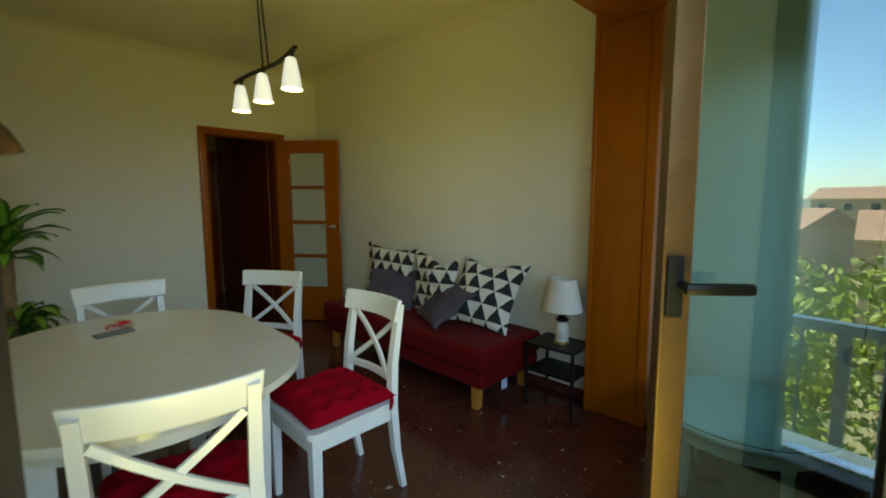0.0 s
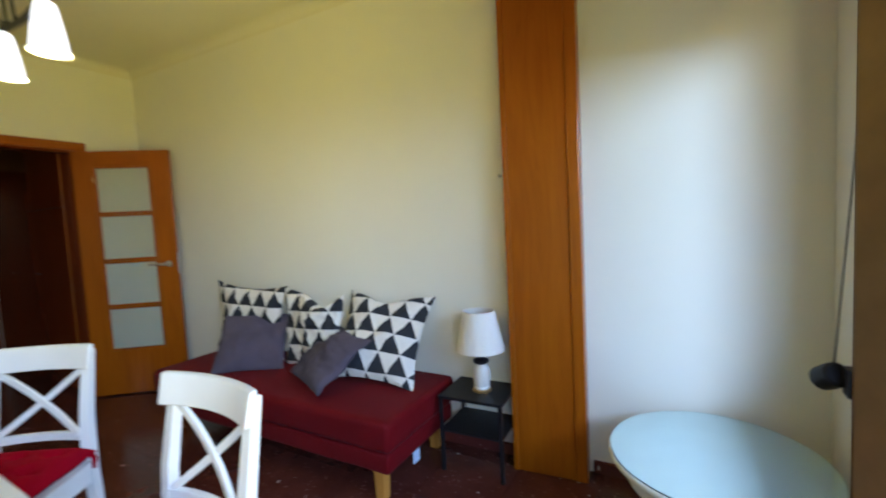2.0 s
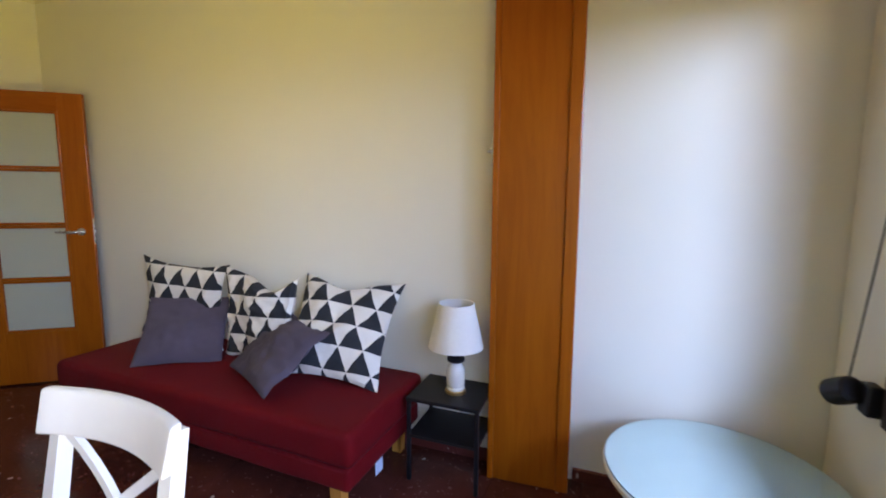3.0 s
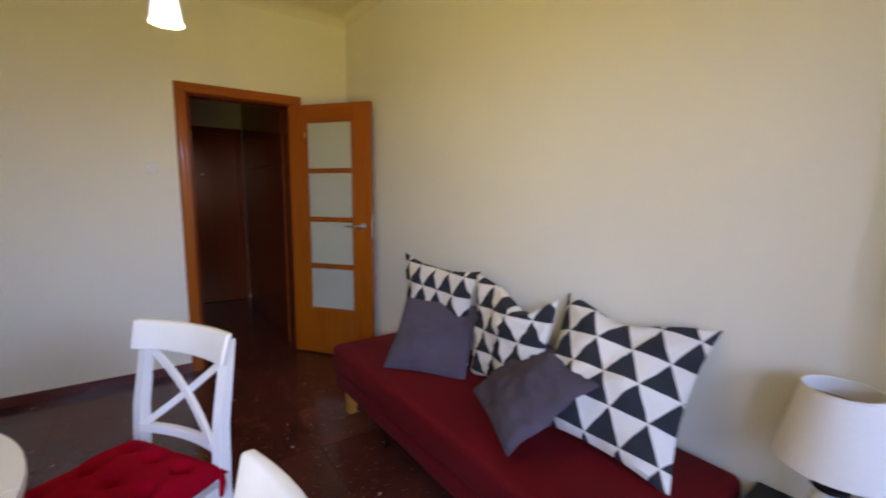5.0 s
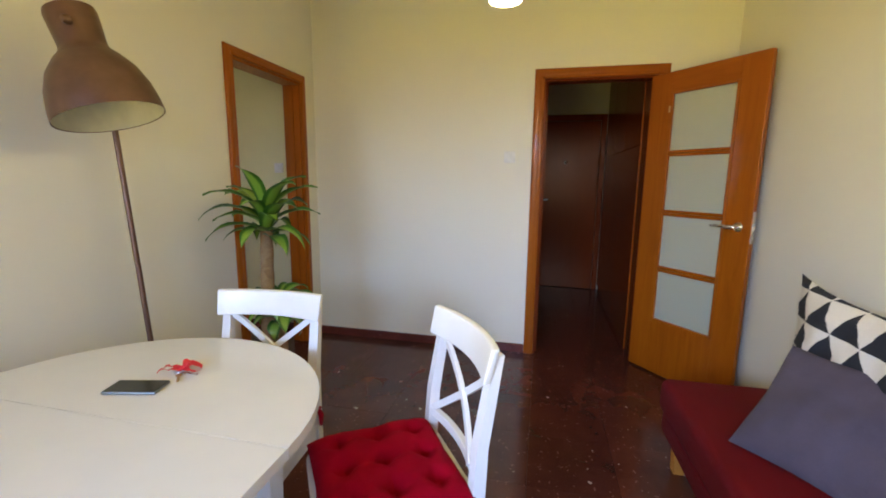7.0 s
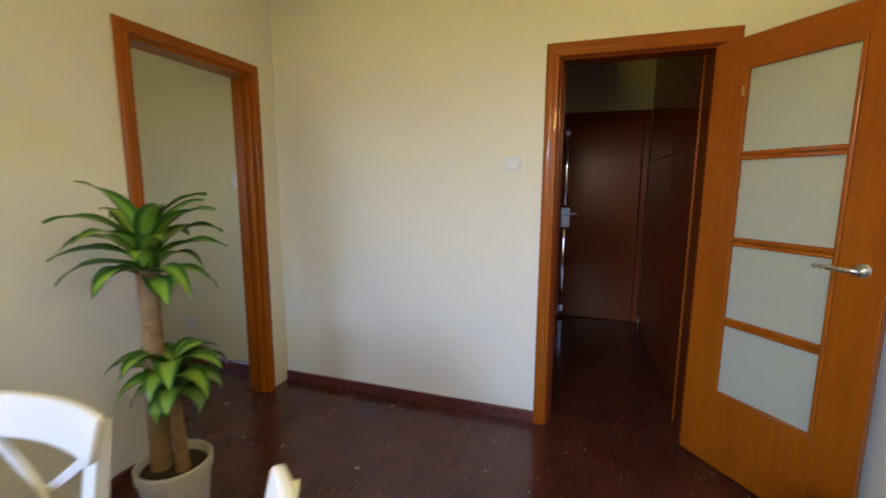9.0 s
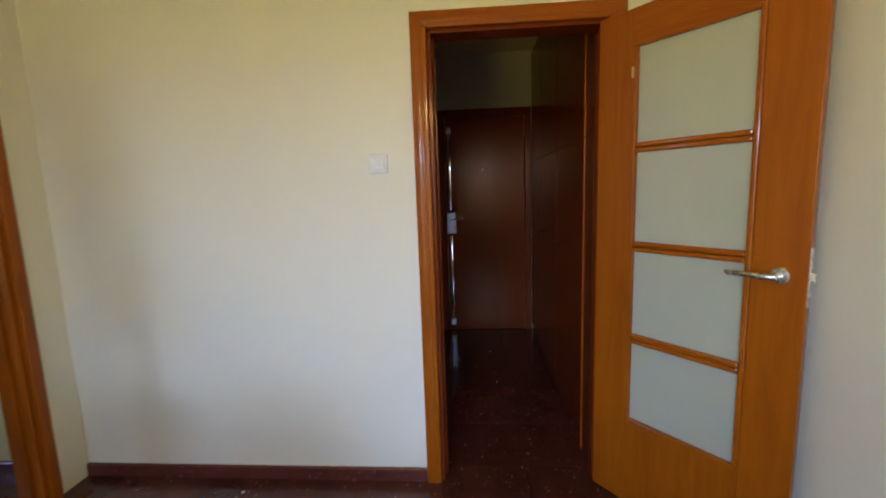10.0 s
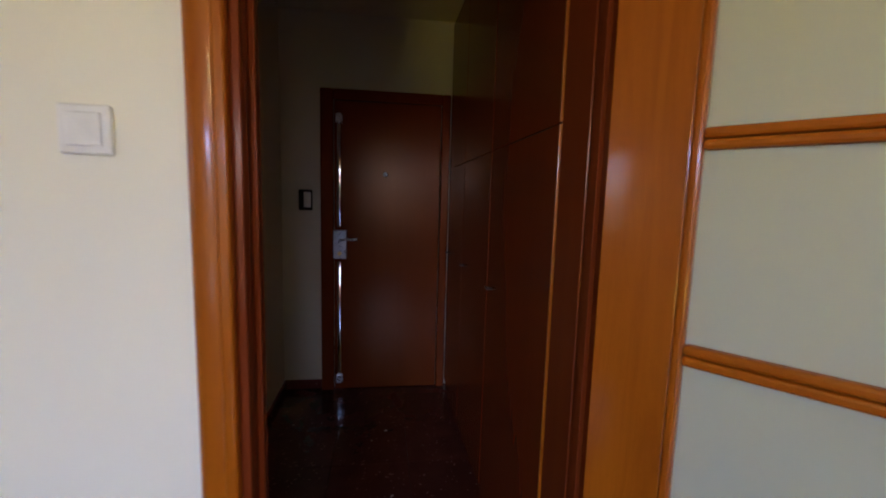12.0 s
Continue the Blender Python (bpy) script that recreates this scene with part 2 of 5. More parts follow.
def terrazzo(name, base, deep):
    m, nt, b = material(name)
    v = world_coords(nt)
    info = nt.nodes.new("ShaderNodeObjectInfo")
    cloud = noise_tex(nt, v, 5.0, 5, 0.6, 0.5)
    speck = noise_tex(nt, v, 130.0, 4, 0.6)
    col = ramp(nt, cloud, [(0.3, deep), (0.7, base)])
    tone = ramp(nt, info.outputs["Random"], [(0.0, (0.84, 0.84, 0.84)), (1.0, (1.1, 1.08, 1.08))])
    col = mix(nt, 1.0, col, tone, "MULTIPLY")
    col = mix(nt, ramp(nt, speck, [(0.58, (0, 0, 0)), (0.72, (0.5, 0.5, 0.5))]), col, (0.16, 0.07, 0.05))
    warp = mix(nt, 0.06, v, nt_noise_color(nt, v, 22.0))
    for scale, size, colour, rare in ((13.0, 0.13, (0.50, 0.41, 0.34), 0.90), (30.0, 0.17, (0.32, 0.23, 0.18), 0.95), (46.0, 0.24, (0.20, 0.09, 0.07), 0.72)):
        vo = nt.nodes.new("ShaderNodeTexVoronoi")
        vo.inputs["Scale"].default_value = scale
        nt.links.new(warp, vo.inputs["Vector"])
        near = math_node(nt, "LESS_THAN", vo.outputs["Distance"], size)
        sep = nt.nodes.new("ShaderNodeSeparateColor")
        nt.links.new(vo.outputs["Color"], sep.inputs["Color"])
        pick = math_node(nt, "GREATER_THAN", sep.outputs[0], rare)
        col = mix(nt, math_node(nt, "MULTIPLY", math_node(nt, "MULTIPLY", near, pick), 0.8), col, colour)
    nt.links.new(col, b.inputs["Base Color"])
    wear = noise_tex(nt, v, 3.0, 5, 0.65)
    nt.links.new(ramp(nt, wear, [(0.3, (0.15,) * 3), (0.75, (0.23,) * 3)]), b.inputs["Roughness"])
    bump(nt, b, noise_tex(nt, v, 45.0, 3), 0.04, 0.001)
    return m


def nt_noise_color(nt, vec, scale):
    n = nt.nodes.new("ShaderNodeTexNoise")
    n.inputs["Scale"].default_value = scale
    nt.links.new(vec, n.inputs["Vector"])
    return n.outputs["Color"]


floor_tile = terrazzo("floor_tile", (0.098, 0.027, 0.019), (0.060, 0.017, 0.012))
skirting = terrazzo("skirting", (0.13, 0.036, 0.030), (0.09, 0.024, 0.020))
joint = plain("joint", (0.085, 0.025, 0.017), 0.5)


def window_glass(name, tint, rough=0.0):
    m, nt, b = material(name)
    b.inputs["Base Color"].default_value = (*tint, 1)
    b.inputs["Transmission Weight"].default_value = 1.0
    b.inputs["Roughness"].default_value = rough
    b.inputs["IOR"].default_value = 1.5
    return m


def coated_glass(name, tint, gloss):
    """Tinted, slightly mirrored solar glass."""
    m = bpy.data.materials.new(name)
    m.use_nodes = True
    nt = m.node_tree
    clear = nt.nodes.new("ShaderNodeBsdfTransparent")
    clear.inputs["Color"].default_value = (*tint, 1)
    shine = nt.nodes.new("ShaderNodeBsdfGlossy")
    shine.inputs["Roughness"].default_value = 0.0
    both = nt.nodes.new("ShaderNodeMixShader")
    both.inputs["Fac"].default_value = gloss
    nt.links.new(clear.outputs[0], both.inputs[1])
    nt.links.new(shine.outputs[0], both.inputs[2])
    nt.links.new(both.outputs[0], nt.nodes["Material Output"].inputs["Surface"])
    return m


clear_glass = coated_glass("clear_glass", (0.72, 0.98, 1.0), 0.34)
frosted_glass = window_glass("frosted_glass", (0.80, 0.82, 0.66), 0.36)
frosted_glass.node_tree.nodes["Principled BSDF"].inputs["Transmission Weight"].default_value = 0.58
table_glass = window_glass("table_glass", (0.82, 0.97, 0.98))


def triangle_print():
    """Rows of black triangles on off-white cotton, each row shifted by half."""
    m, nt, b = material("triangle_print")
    v = coords(nt, (1 / 0.124, 1 / 0.109, 1))
    n = nt.nodes.new("ShaderNodeSeparateXYZ")
    nt.links.new(v, n.inputs["Vector"])
    row = math_node(nt, "FLOOR", n.outputs["Y"])
    up = math_node(nt, "SUBTRACT", n.outputs["Y"], row)
    shift = math_node(nt, "MULTIPLY", math_node(nt, "MODULO", math_node(nt, "ADD", row, 40.0), 2.0), 0.5)
    across = math_node(nt, "FRACT", math_node(nt, "ADD", math_node(nt, "ADD", n.outputs["X"], shift), 50.0))
    half = math_node(nt, "MULTIPLY", math_node(nt, "ABSOLUTE", math_node(nt, "SUBTRACT", across, 0.5)), 2.0)
    inside = math_node(nt, "LESS_THAN", math_node(nt, "ADD", half, up), 0.97)
    clothnoise = noise_tex(nt, coords(nt), 300.0, 3)
    white = ramp(nt, clothnoise, [(0.3, (0.66, 0.62, 0.55)), (0.7, (0.76, 0.72, 0.64))])
    black = ramp(nt, clothnoise, [(0.3, (0.012, 0.013, 0.018)), (0.7, (0.022, 0.024, 0.03))])
    nt.links.new(mix(nt, inside, white, black), b.inputs["Base Color"])
    b.inputs["Roughness"].default_value = 0.92
    bump(nt, b, clothnoise, 0.3, 0.001)
    return m


print_fabric = triangle_print()


def glow(name, color, strength):
    m, nt, b = material(name)
    b.inputs["Base Color"].default_value = (0.9, 0.9, 0.85, 1)
    b.inputs["Emission Color"].default_value = (*color, 1)
    b.inputs["Emission Strength"].default_value = strength
    b.inputs["Roughness"].default_value = 0.3
    return m


lit_glass = glow("lit_glass", (1.0, 0.99, 0.90), 0.24)


def leaf_material(name, edge, middle):
    """Dark green leaf with a pale yellow-green stripe along its middle; x of the mesh runs across the leaf."""
    m, nt, b = material(name)
    at = nt.nodes.new("ShaderNodeAttribute")
    at.attribute_name = "stripe"
    n = noise_tex(nt, coords(nt), 18.0, 4)
    s = math_node(nt, "ADD", at.outputs["Fac"], math_node(nt, "MULTIPLY", math_node(nt, "SUBTRACT", n, 0.5), 0.35))
    nt.links.new(ramp(nt, s, [(0.25, middle), (0.55, edge)]), b.inputs["Base Color"])
    b.inputs["Roughness"].default_value = 0.35
    b.inputs["Subsurface Weight"].default_value = 0.0
    return m


plant_leaf = leaf_material("plant_leaf", (0.036, 0.130, 0.012), (0.23, 0.40, 0.040))
bark = wood("bark", (0.40, 0.27, 0.13), (0.32, 0.20, 0.10), (0.20, 0.12, 0.06), 0.8, 0, 0.0)

# ---- structure: floor, walls, ceilings ----
WEST, EAST, SOUTH, TOP = -4.40, 0.38, -0.235, 2.78


def north(x):
    """y of the long wall, which runs a little askew."""
    return 2.765 + (x - WEST) * 0.0405


bm = bmesh.new()
add_box(bm, -7.0, 0.66, -2.6, 3.3, -0.16, -0.012)
floor = structure(part("floor", bm, joint), "dark joints under red terrazzo floor tiles", "floor")

bm = bmesh.new()
add_prism(bm, [(WEST - 0.15, 3.2), (WEST - 0.15, north(WEST - 0.15)), (EAST + 0.24, north(EAST + 0.24)), (EAST + 0.24, 3.2)], -0.012, TOP)
structure(part("wall_north", bm, wall_paint), "long cream-painted plaster wall behind the daybed", "wall")

DY0, DY1, DZ = 1.565, 2.305, 2.035
bm = bmesh.new()
add_box(bm, WEST - 0.10, WEST, SOUTH - 0.12, DY0, -0.012, TOP)
add_box(bm, WEST - 0.10, WEST, DY1, 2.765, -0.012, TOP)
add_box(bm, WEST - 0.10, WEST, DY0, DY1, DZ, TOP)
structure(part("wall_west", bm, wall_paint), "cream-painted plaster wall with the hall doorway", "wall")

OX0, OX1 = -4.190, -3.452
bm = bmesh.new()
add_box(bm, OX1, EAST + 0.24, SOUTH - 0.12, SOUTH, -0.012, TOP)
add_box(bm, WEST, OX0, SOUTH - 0.12, SOUTH, -0.012, TOP)
add_box(bm, OX0, OX1, SOUTH - 0.12, SOUTH, DZ, TOP)
structure(part("wall_south", bm, wall_paint), "cream-painted plaster wall with an open doorway", "wall")

# east wall with balcony door and window
BY0, BY1, BZ = -0.06, 0.98, 2.12
VY0, VY1, VZ0, VZ1 = 1.32, 2.60, 0.64, 2.12
bm = bmesh.new()
add_box(bm, EAST, EAST + 0.24, SOUTH, BY0, -0.012, TOP)
add_box(bm, EAST, EAST + 0.24, BY1, VY0, -0.012, TOP)
add_box(bm, EAST, EAST + 0.24, VY1, 2.95, -0.012, TOP)
add_box(bm, EAST, EAST + 0.24, BY0, BY1, BZ, TOP)
add_box(bm, EAST, EAST + 0.24, VY0, VY1, VZ1, TOP)
add_box(bm, EAST, EAST + 0.24, VY0, VY1, -0.012, VZ0)
structure(part("wall_east", bm, wall_paint), "cream-painted outer wall with balcony door and window", "wall")

bm = bmesh.new()
add_box(bm, WEST - 0.10, EAST + 0.24, SOUTH - 0.12, 3.2, TOP, TOP + 0.15)
structure(part("ceiling", bm, ceiling_paint), "plain cream ceiling", "ceiling")
# shallow cove between walls and ceiling
bm = bmesh.new()
for a, b2 in (((WEST, SOUTH), (WEST, north(WEST))), ((WEST, north(WEST)), (EAST, north(EAST))), ((WEST, SOUTH), (EAST, SOUTH))):
    a, b2 = Vector((*a, 0)), Vector((*b2, 0))
    d = (b2 - a).normalized()
    inward = Vector((-d.y, d.x, 0))
    if inward.dot(Vector((-2, 1.2, 0)) - a) < 0:
        inward = -inward
    prof = [(0.0, 0.0)] + [(0.07 * (1 - math.sin(k * math.pi / 10)), -0.07 * (1 - math.cos(k * math.pi / 10))) for k in range(6)]
    ends = []
    for p in (a, b2):
        ends.append([bm.verts.new(p + inward * u + Vector((0, 0, TOP + w))) for u, w in prof])
    for k in range(len(prof)):
        j = (k + 1) % len(prof)
        bm.faces.new((ends[0][k], ends[0][j], ends[1][j], ends[1][k]))
structure(part("cove", bm, ceiling_paint), "shallow plaster cove under the ceiling", "trim")

# hall beyond the west door
HX, HY0, HY1 = -6.64, 1.14, 2.29
bm = bmesh.new()
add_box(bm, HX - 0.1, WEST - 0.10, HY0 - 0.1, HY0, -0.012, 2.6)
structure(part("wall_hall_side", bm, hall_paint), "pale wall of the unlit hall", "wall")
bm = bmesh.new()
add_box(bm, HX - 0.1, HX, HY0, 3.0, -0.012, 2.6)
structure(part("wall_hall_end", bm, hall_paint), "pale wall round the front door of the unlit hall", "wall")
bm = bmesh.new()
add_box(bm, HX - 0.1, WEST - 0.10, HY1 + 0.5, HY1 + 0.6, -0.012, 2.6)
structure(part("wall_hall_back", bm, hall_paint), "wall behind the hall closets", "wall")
bm = bmesh.new()
add_box(bm, HX - 0.1, WEST - 0.10, HY0 - 0.1, HY1 + 0.6, 2.6, 2.7)
structure(part("ceiling_hall", bm, ceiling_paint), "hall ceiling in shade", "ceiling")

# room beyond the south doorway
# the room's yellow-green light is tinted into the wall colour
bm = bmesh.new()
add_box(bm, -2.0, -1.9, -2.48, SOUTH - 0.12, -0.012, 2.7)
add_box(bm, WEST - 0.10, WEST, -2.6, SOUTH - 0.12, -0.012, 2.7)
# unseen opening in the back wall, added to let sun into the room
add_box(bm, WEST, -3.2, -2.6, -2.48, -0.012, 2.7)
add_box(bm, -2.5, -1.9, -2.6, -2.48, -0.012, 2.7)
add_box(bm, -3.2, -2.5, -2.6, -2.48, -0.012, 1.1)
add_box(bm, -3.2, -2.5, -2.6, -2.48, 2.0, 2.7)
structure(part("wall_side_room", bm, paint("side_room_light_tint", (0.74, 0.71, 0.42), (0.71, 0.68, 0.39), 0.7)), "small side room walls with its yellow-green light tinted into the paint", "wall")
bm = bmesh.new()
add_box(bm, WEST - 0.1, -1.9, -2.6, SOUTH - 0.12, 2.7, 2.8)
structure(part("ceiling_side_room", bm, ceiling_paint), "ceiling of the small side room", "ceiling")

# wooden beam and folded panel where the room was once divided
bm = box(-0.845, -0.52, SOUTH, 2.762, 2.36, TOP, 0.006)
structure(part("beam", bm, honey_wood_y), "honey-coloured wooden beam under the ceiling", "beam")

# ---- skirting ----
def baseboard(a, b2, inward):
    a, b2, inward = Vector((*a, 0)), Vector((*b2, 0)), Vector((*inward, 0))
    bm = bmesh.new()
    sec = [(0.0, 0.0), (0.014, 0.0), (0.014, 0.058), (0.009, 0.064), (0.0, 0.064)]
    ends = [[bm.verts.new(p + inward * u + Vector((0, 0, w))) for u, w in sec] for p in (a, b2)]
    for k in range(5):
        bm.faces.new((ends[0][k], ends[0][(k + 1) % 5], ends[1][(k + 1) % 5], ends[1][k]))
    bm.faces.new(ends[0])
    bm.faces.new(ends[1][::-1])
    return structure(part("baseboard", bm, skirting), "dark red terrazzo skirting along the wall", "baseboard")


baseboard((WEST, SOUTH + 0.0), (WEST, 1.496), (1, 0))
baseboard((WEST, 2.375), (WEST, 2.75), (1, 0))
baseboard((WEST, north(WEST)), (-0.935, north(-0.935)), (0.04, -1))
baseboard((-0.55, north(-0.55)), (EAST, north(EAST)), (0.04, -1))
baseboard((-3.40, SOUTH), (EAST, SOUTH), (0, 1))
baseboard((EAST, 0.98), (EAST, north(EAST)), (-1, 0))
baseboard((WEST, -2.4), (WEST, SOUTH - 0.12), (1, 0))
baseboard((HX, HY0), (HX, 1.40), (1, 0))
baseboard((HX, HY0), (WEST - 0.1, HY0), (0, 1))


# ---- doorways ----
def architrave(name, along, at, lo, hi, top, facing, width, wall, label, lining_wood):
    """Trim and lining of a doorway. along: axis of the wall (0: x, 1: y); at: face of the wall; facing: +1/-1 along the other axis."""
    root = thing(name, Matrix.Identity(4), label, "door frame")
    root["kind"] = "structure"

    def rect(n, u0, u1, d0, d1, z0, z1, bev, mat):
        if along == 0:
            bm = box(u0, u1, min(d0, d1), max(d0, d1), z0, z1, min(bev, abs(d1 - d0) * 0.45), None, 4)
        else:
            bm = box(min(d0, d1), max(d0, d1), u0, u1, z0, z1, min(bev, abs(d1 - d0) * 0.45), None, 4)
        return part(n, bm, mat, root)
    head = honey_wood_x if along == 0 else honey_wood_y

    def moulded(n, a, b, inward, mat):
        """Rounded casing from a to b, each (along the wall, z), mitred at top+width; inward: from its outer edge to the opening."""
        sec = [(0.0, 0.0), (0.0, 0.008)] + [(0.5 * width * (1 - math.cos(radians(k))) * 0.92, 0.008 + 0.016 * math.sin(radians(k)) ** 0.7) for k in range(12, 180, 12)] + [(width * 0.93, 0.011), (width, 0.010), (width, 0.0)]
        bm = bmesh.new()
        ends = []
        for p, sign in ((a, 1), (b, -1)):
            ring = []
            for c, o in sec:
                u, z = p[0] + inward[0] * c, p[1] + inward[1] * c
                if inward[1] == 0 and p[1] > 1.0:
                    z -= c
                elif inward[1] != 0:
                    u += sign * c
                d = at + o * facing
                ring.append(bm.verts.new((u, d, z) if along == 0 else (d, u, z)))
            ends.append(ring)
        for k in range(len(sec)):
            j = (k + 1) % len(sec)
            bm.faces.new((ends[0][k], ends[0][j], ends[1][j], ends[1][k]))
        bm.faces.new(ends[0])
        bm.faces.new(ends[1])
        bmesh.ops.recalc_face_normals(bm, faces=bm.faces)
        for f in bm.faces:
            f.smooth = True
        for e in bm.edges:
            e.smooth = e.calc_face_angle(0.0) < 0.7
        return part(n, bm, mat, root)
    moulded("side_trim", (lo - width, 0.0), (lo - width, top + width), (1, 0), honey_wood)
    moulded("side_trim", (hi + width, 0.0), (hi + width, top + width), (-1, 0), honey_wood)
    moulded("head_trim", (lo - width, top + width), (hi + width, top + width), (0, -1), head)
    # raised inner bead
    rect("bead", lo - 0.022, lo + 0.002, at, at + 0.026 * facing, 0, top + 0.002, 0.007, honey_wood)
    if along == 0:
        rect("bead", hi - 0.002, hi + 0.022, at, at + 0.026 * facing, 0, top + 0.002, 0.007, honey_wood)
    rect("bead", lo, hi, at, at + 0.025 * facing, top - 0.002, top + 0.022, 0.007, head)
    # lining
    deep = at - wall * facing
    rect("lining", lo - 0.002, lo + 0.018, deep, at + 0.002 * facing, 0, top, 0.002, lining_wood)
    rect("lining", hi - 0.018, hi + 0.002, deep, at + 0.002 * facing, 0, top, 0.002, lining_wood)
    rect("lining", lo, hi, deep, at + 0.002 * facing, top - 0.018, top + 0.002, 0.002, lining_wood)
    # stop
    mid = at - 0.055 * facing
    rect("stop", lo + 0.018, lo + 0.030, mid - 0.02, mid + 0.01, 0, top - 0.018, 0.002, lining_wood)
    rect("stop", hi - 0.030, hi - 0.018, mid - 0.02, mid + 0.01, 0, top - 0.018, 0.002, lining_wood)
    return root


# lining in the hall's dark wood; its darkness also stands for the reveal's shade
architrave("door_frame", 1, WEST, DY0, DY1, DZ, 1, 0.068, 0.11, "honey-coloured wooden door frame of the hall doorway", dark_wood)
architrave("door_frame", 0, SOUTH, OX0, OX1, DZ, 1, 0.056, 0.13, "honey-coloured wooden frame of the open side doorway", honey_wood)


def lever(parent, m, flip=1, mat=None):
    """Round rose and lever; local x along the lever, y out of the door."""
    mat = mat or chrome
    bm = lathe([(0, 0), (0.026, 0), (0.026, 0.006), (0.022, 0.010), (0.010, 0.011), (0.009, 0.045), (0, 0.045)], 24, m @ pose(0, 0, 0, -90, 0, 0))
    h = part("handle", bm, mat, parent, "brushed steel lever handle", True)
    pts = [m @ Vector(p) for p in ((0, 0.040, 0), (flip * 0.012, 0.047, 0), (flip * 0.03, 0.050, 0), (flip * 0.08, 0.051, 0.001), (flip * 0.125, 0.049, 0.0), (flip * 0.132, 0.044, 0))]
    part("lever", tube(pts, [0.010, 0.010, 0.010, 0.009, 0.008, 0.006], 12), mat, h, "", True)
    return h


def glazed_door():
    """Leaf with four frosted panes, hung on the far jamb and swung open into the room. x runs from the hinge to the lock."""
    w, t, h = 0.718, 0.036, 2.012
    hinge = Vector((-4.407, 2.282, 0))
    end = Vector((-3.847, 2.732, 0))
    ang = math.degrees(math.atan2(end.y - hinge.y, end.x - hinge.x))
    root = thing("glazed_door", pose(hinge.x, hinge.y, 0.012, 0, 0, ang), "open honey-coloured wooden door with four frosted panes", "door")
    x0, x1 = 0.159, 0.561
    rows = [(0.380, 0.716), (0.756, 1.096), (1.136, 1.482), (1.520, 1.872)]
    part("hinge_stile", box(0, x0 - 0.012, -t / 2, t / 2, 0, h, 0.003), honey_wood, root)
    part("lock_stile", box(x1 + 0.012, w, -t / 2, t / 2, 0, h, 0.003), honey_wood, root)
    part("bottom_rail", box(x0 - 0.012, x1 + 0.012, -t / 2, t / 2, 0, rows[0][0] - 0.012, 0.002), honey_wood, root)
    part("top_rail", box(x0 - 0.012, x1 + 0.012, -t / 2, t / 2, rows[3][1] + 0.012, h, 0.002), honey_wood_x, root)
    # moulding round the panes
    for xa, xb in ((x0 - 0.012, x0 + 0.006), (x1 - 0.006, x1 + 0.012)):
        part("moulding", box(xa, xb, -t / 2 - 0.005, t / 2 + 0.005, rows[0][0] - 0.012, rows[3][1] + 0.012, 0.005), honey_wood, root)
    bounds = [rows[0][0] - 0.012] + [v for r in rows for v in r] + [rows[3][1] + 0.012]
    for k in range(5):
        za, zb = bounds[2 * k], bounds[2 * k + 1]
        if k in (0, 4):
            part("moulding", box(x0 + 0.006, x1 - 0.006, -t / 2 - 0.005, t / 2 + 0.005, za, zb + (0.006 if k == 0 else 0), 0.005), honey_wood_x, root)
        else:
            part("glazing_bar", box(x0 + 0.006, x1 - 0.006, -t / 2 - 0.003, t / 2 + 0.003, za, (za + zb) / 2 - 0.001, 0.006), honey_wood_x, root)
            part("glazing_bar", box(x0 + 0.006, x1 - 0.006, -t / 2 - 0.003, t / 2 + 0.003, (za + zb) / 2 + 0.001, zb, 0.006), honey_wood_x, root)
    for za, zb in rows:
        part("pane", box(x0, x1, -0.003, 0.003, za - 0.004, zb + 0.004), frosted_glass, root, "frosted glass pane")
    for side in (1, -1):
        m = pose(w - 0.068, side * t / 2, 1.07, 0, 0, 0 if side == 1 else 180)
        lever(root, m, -side)
    part("latch_plate", box(w - 0.001, w + 0.0025, -0.011, 0.011, 0.98, 1.16, 0.001), chrome, root)
    part("latch", box(w, w + 0.012, -0.006, 0.006, 1.055, 1.085, 0.002), chrome, root)
    part("hook", box(x0 - 0.010, x0 - 0.002, -t / 2 - 0.014, -t / 2, 1.76, 1.80, 0.002), brass, root)


glazed_door()


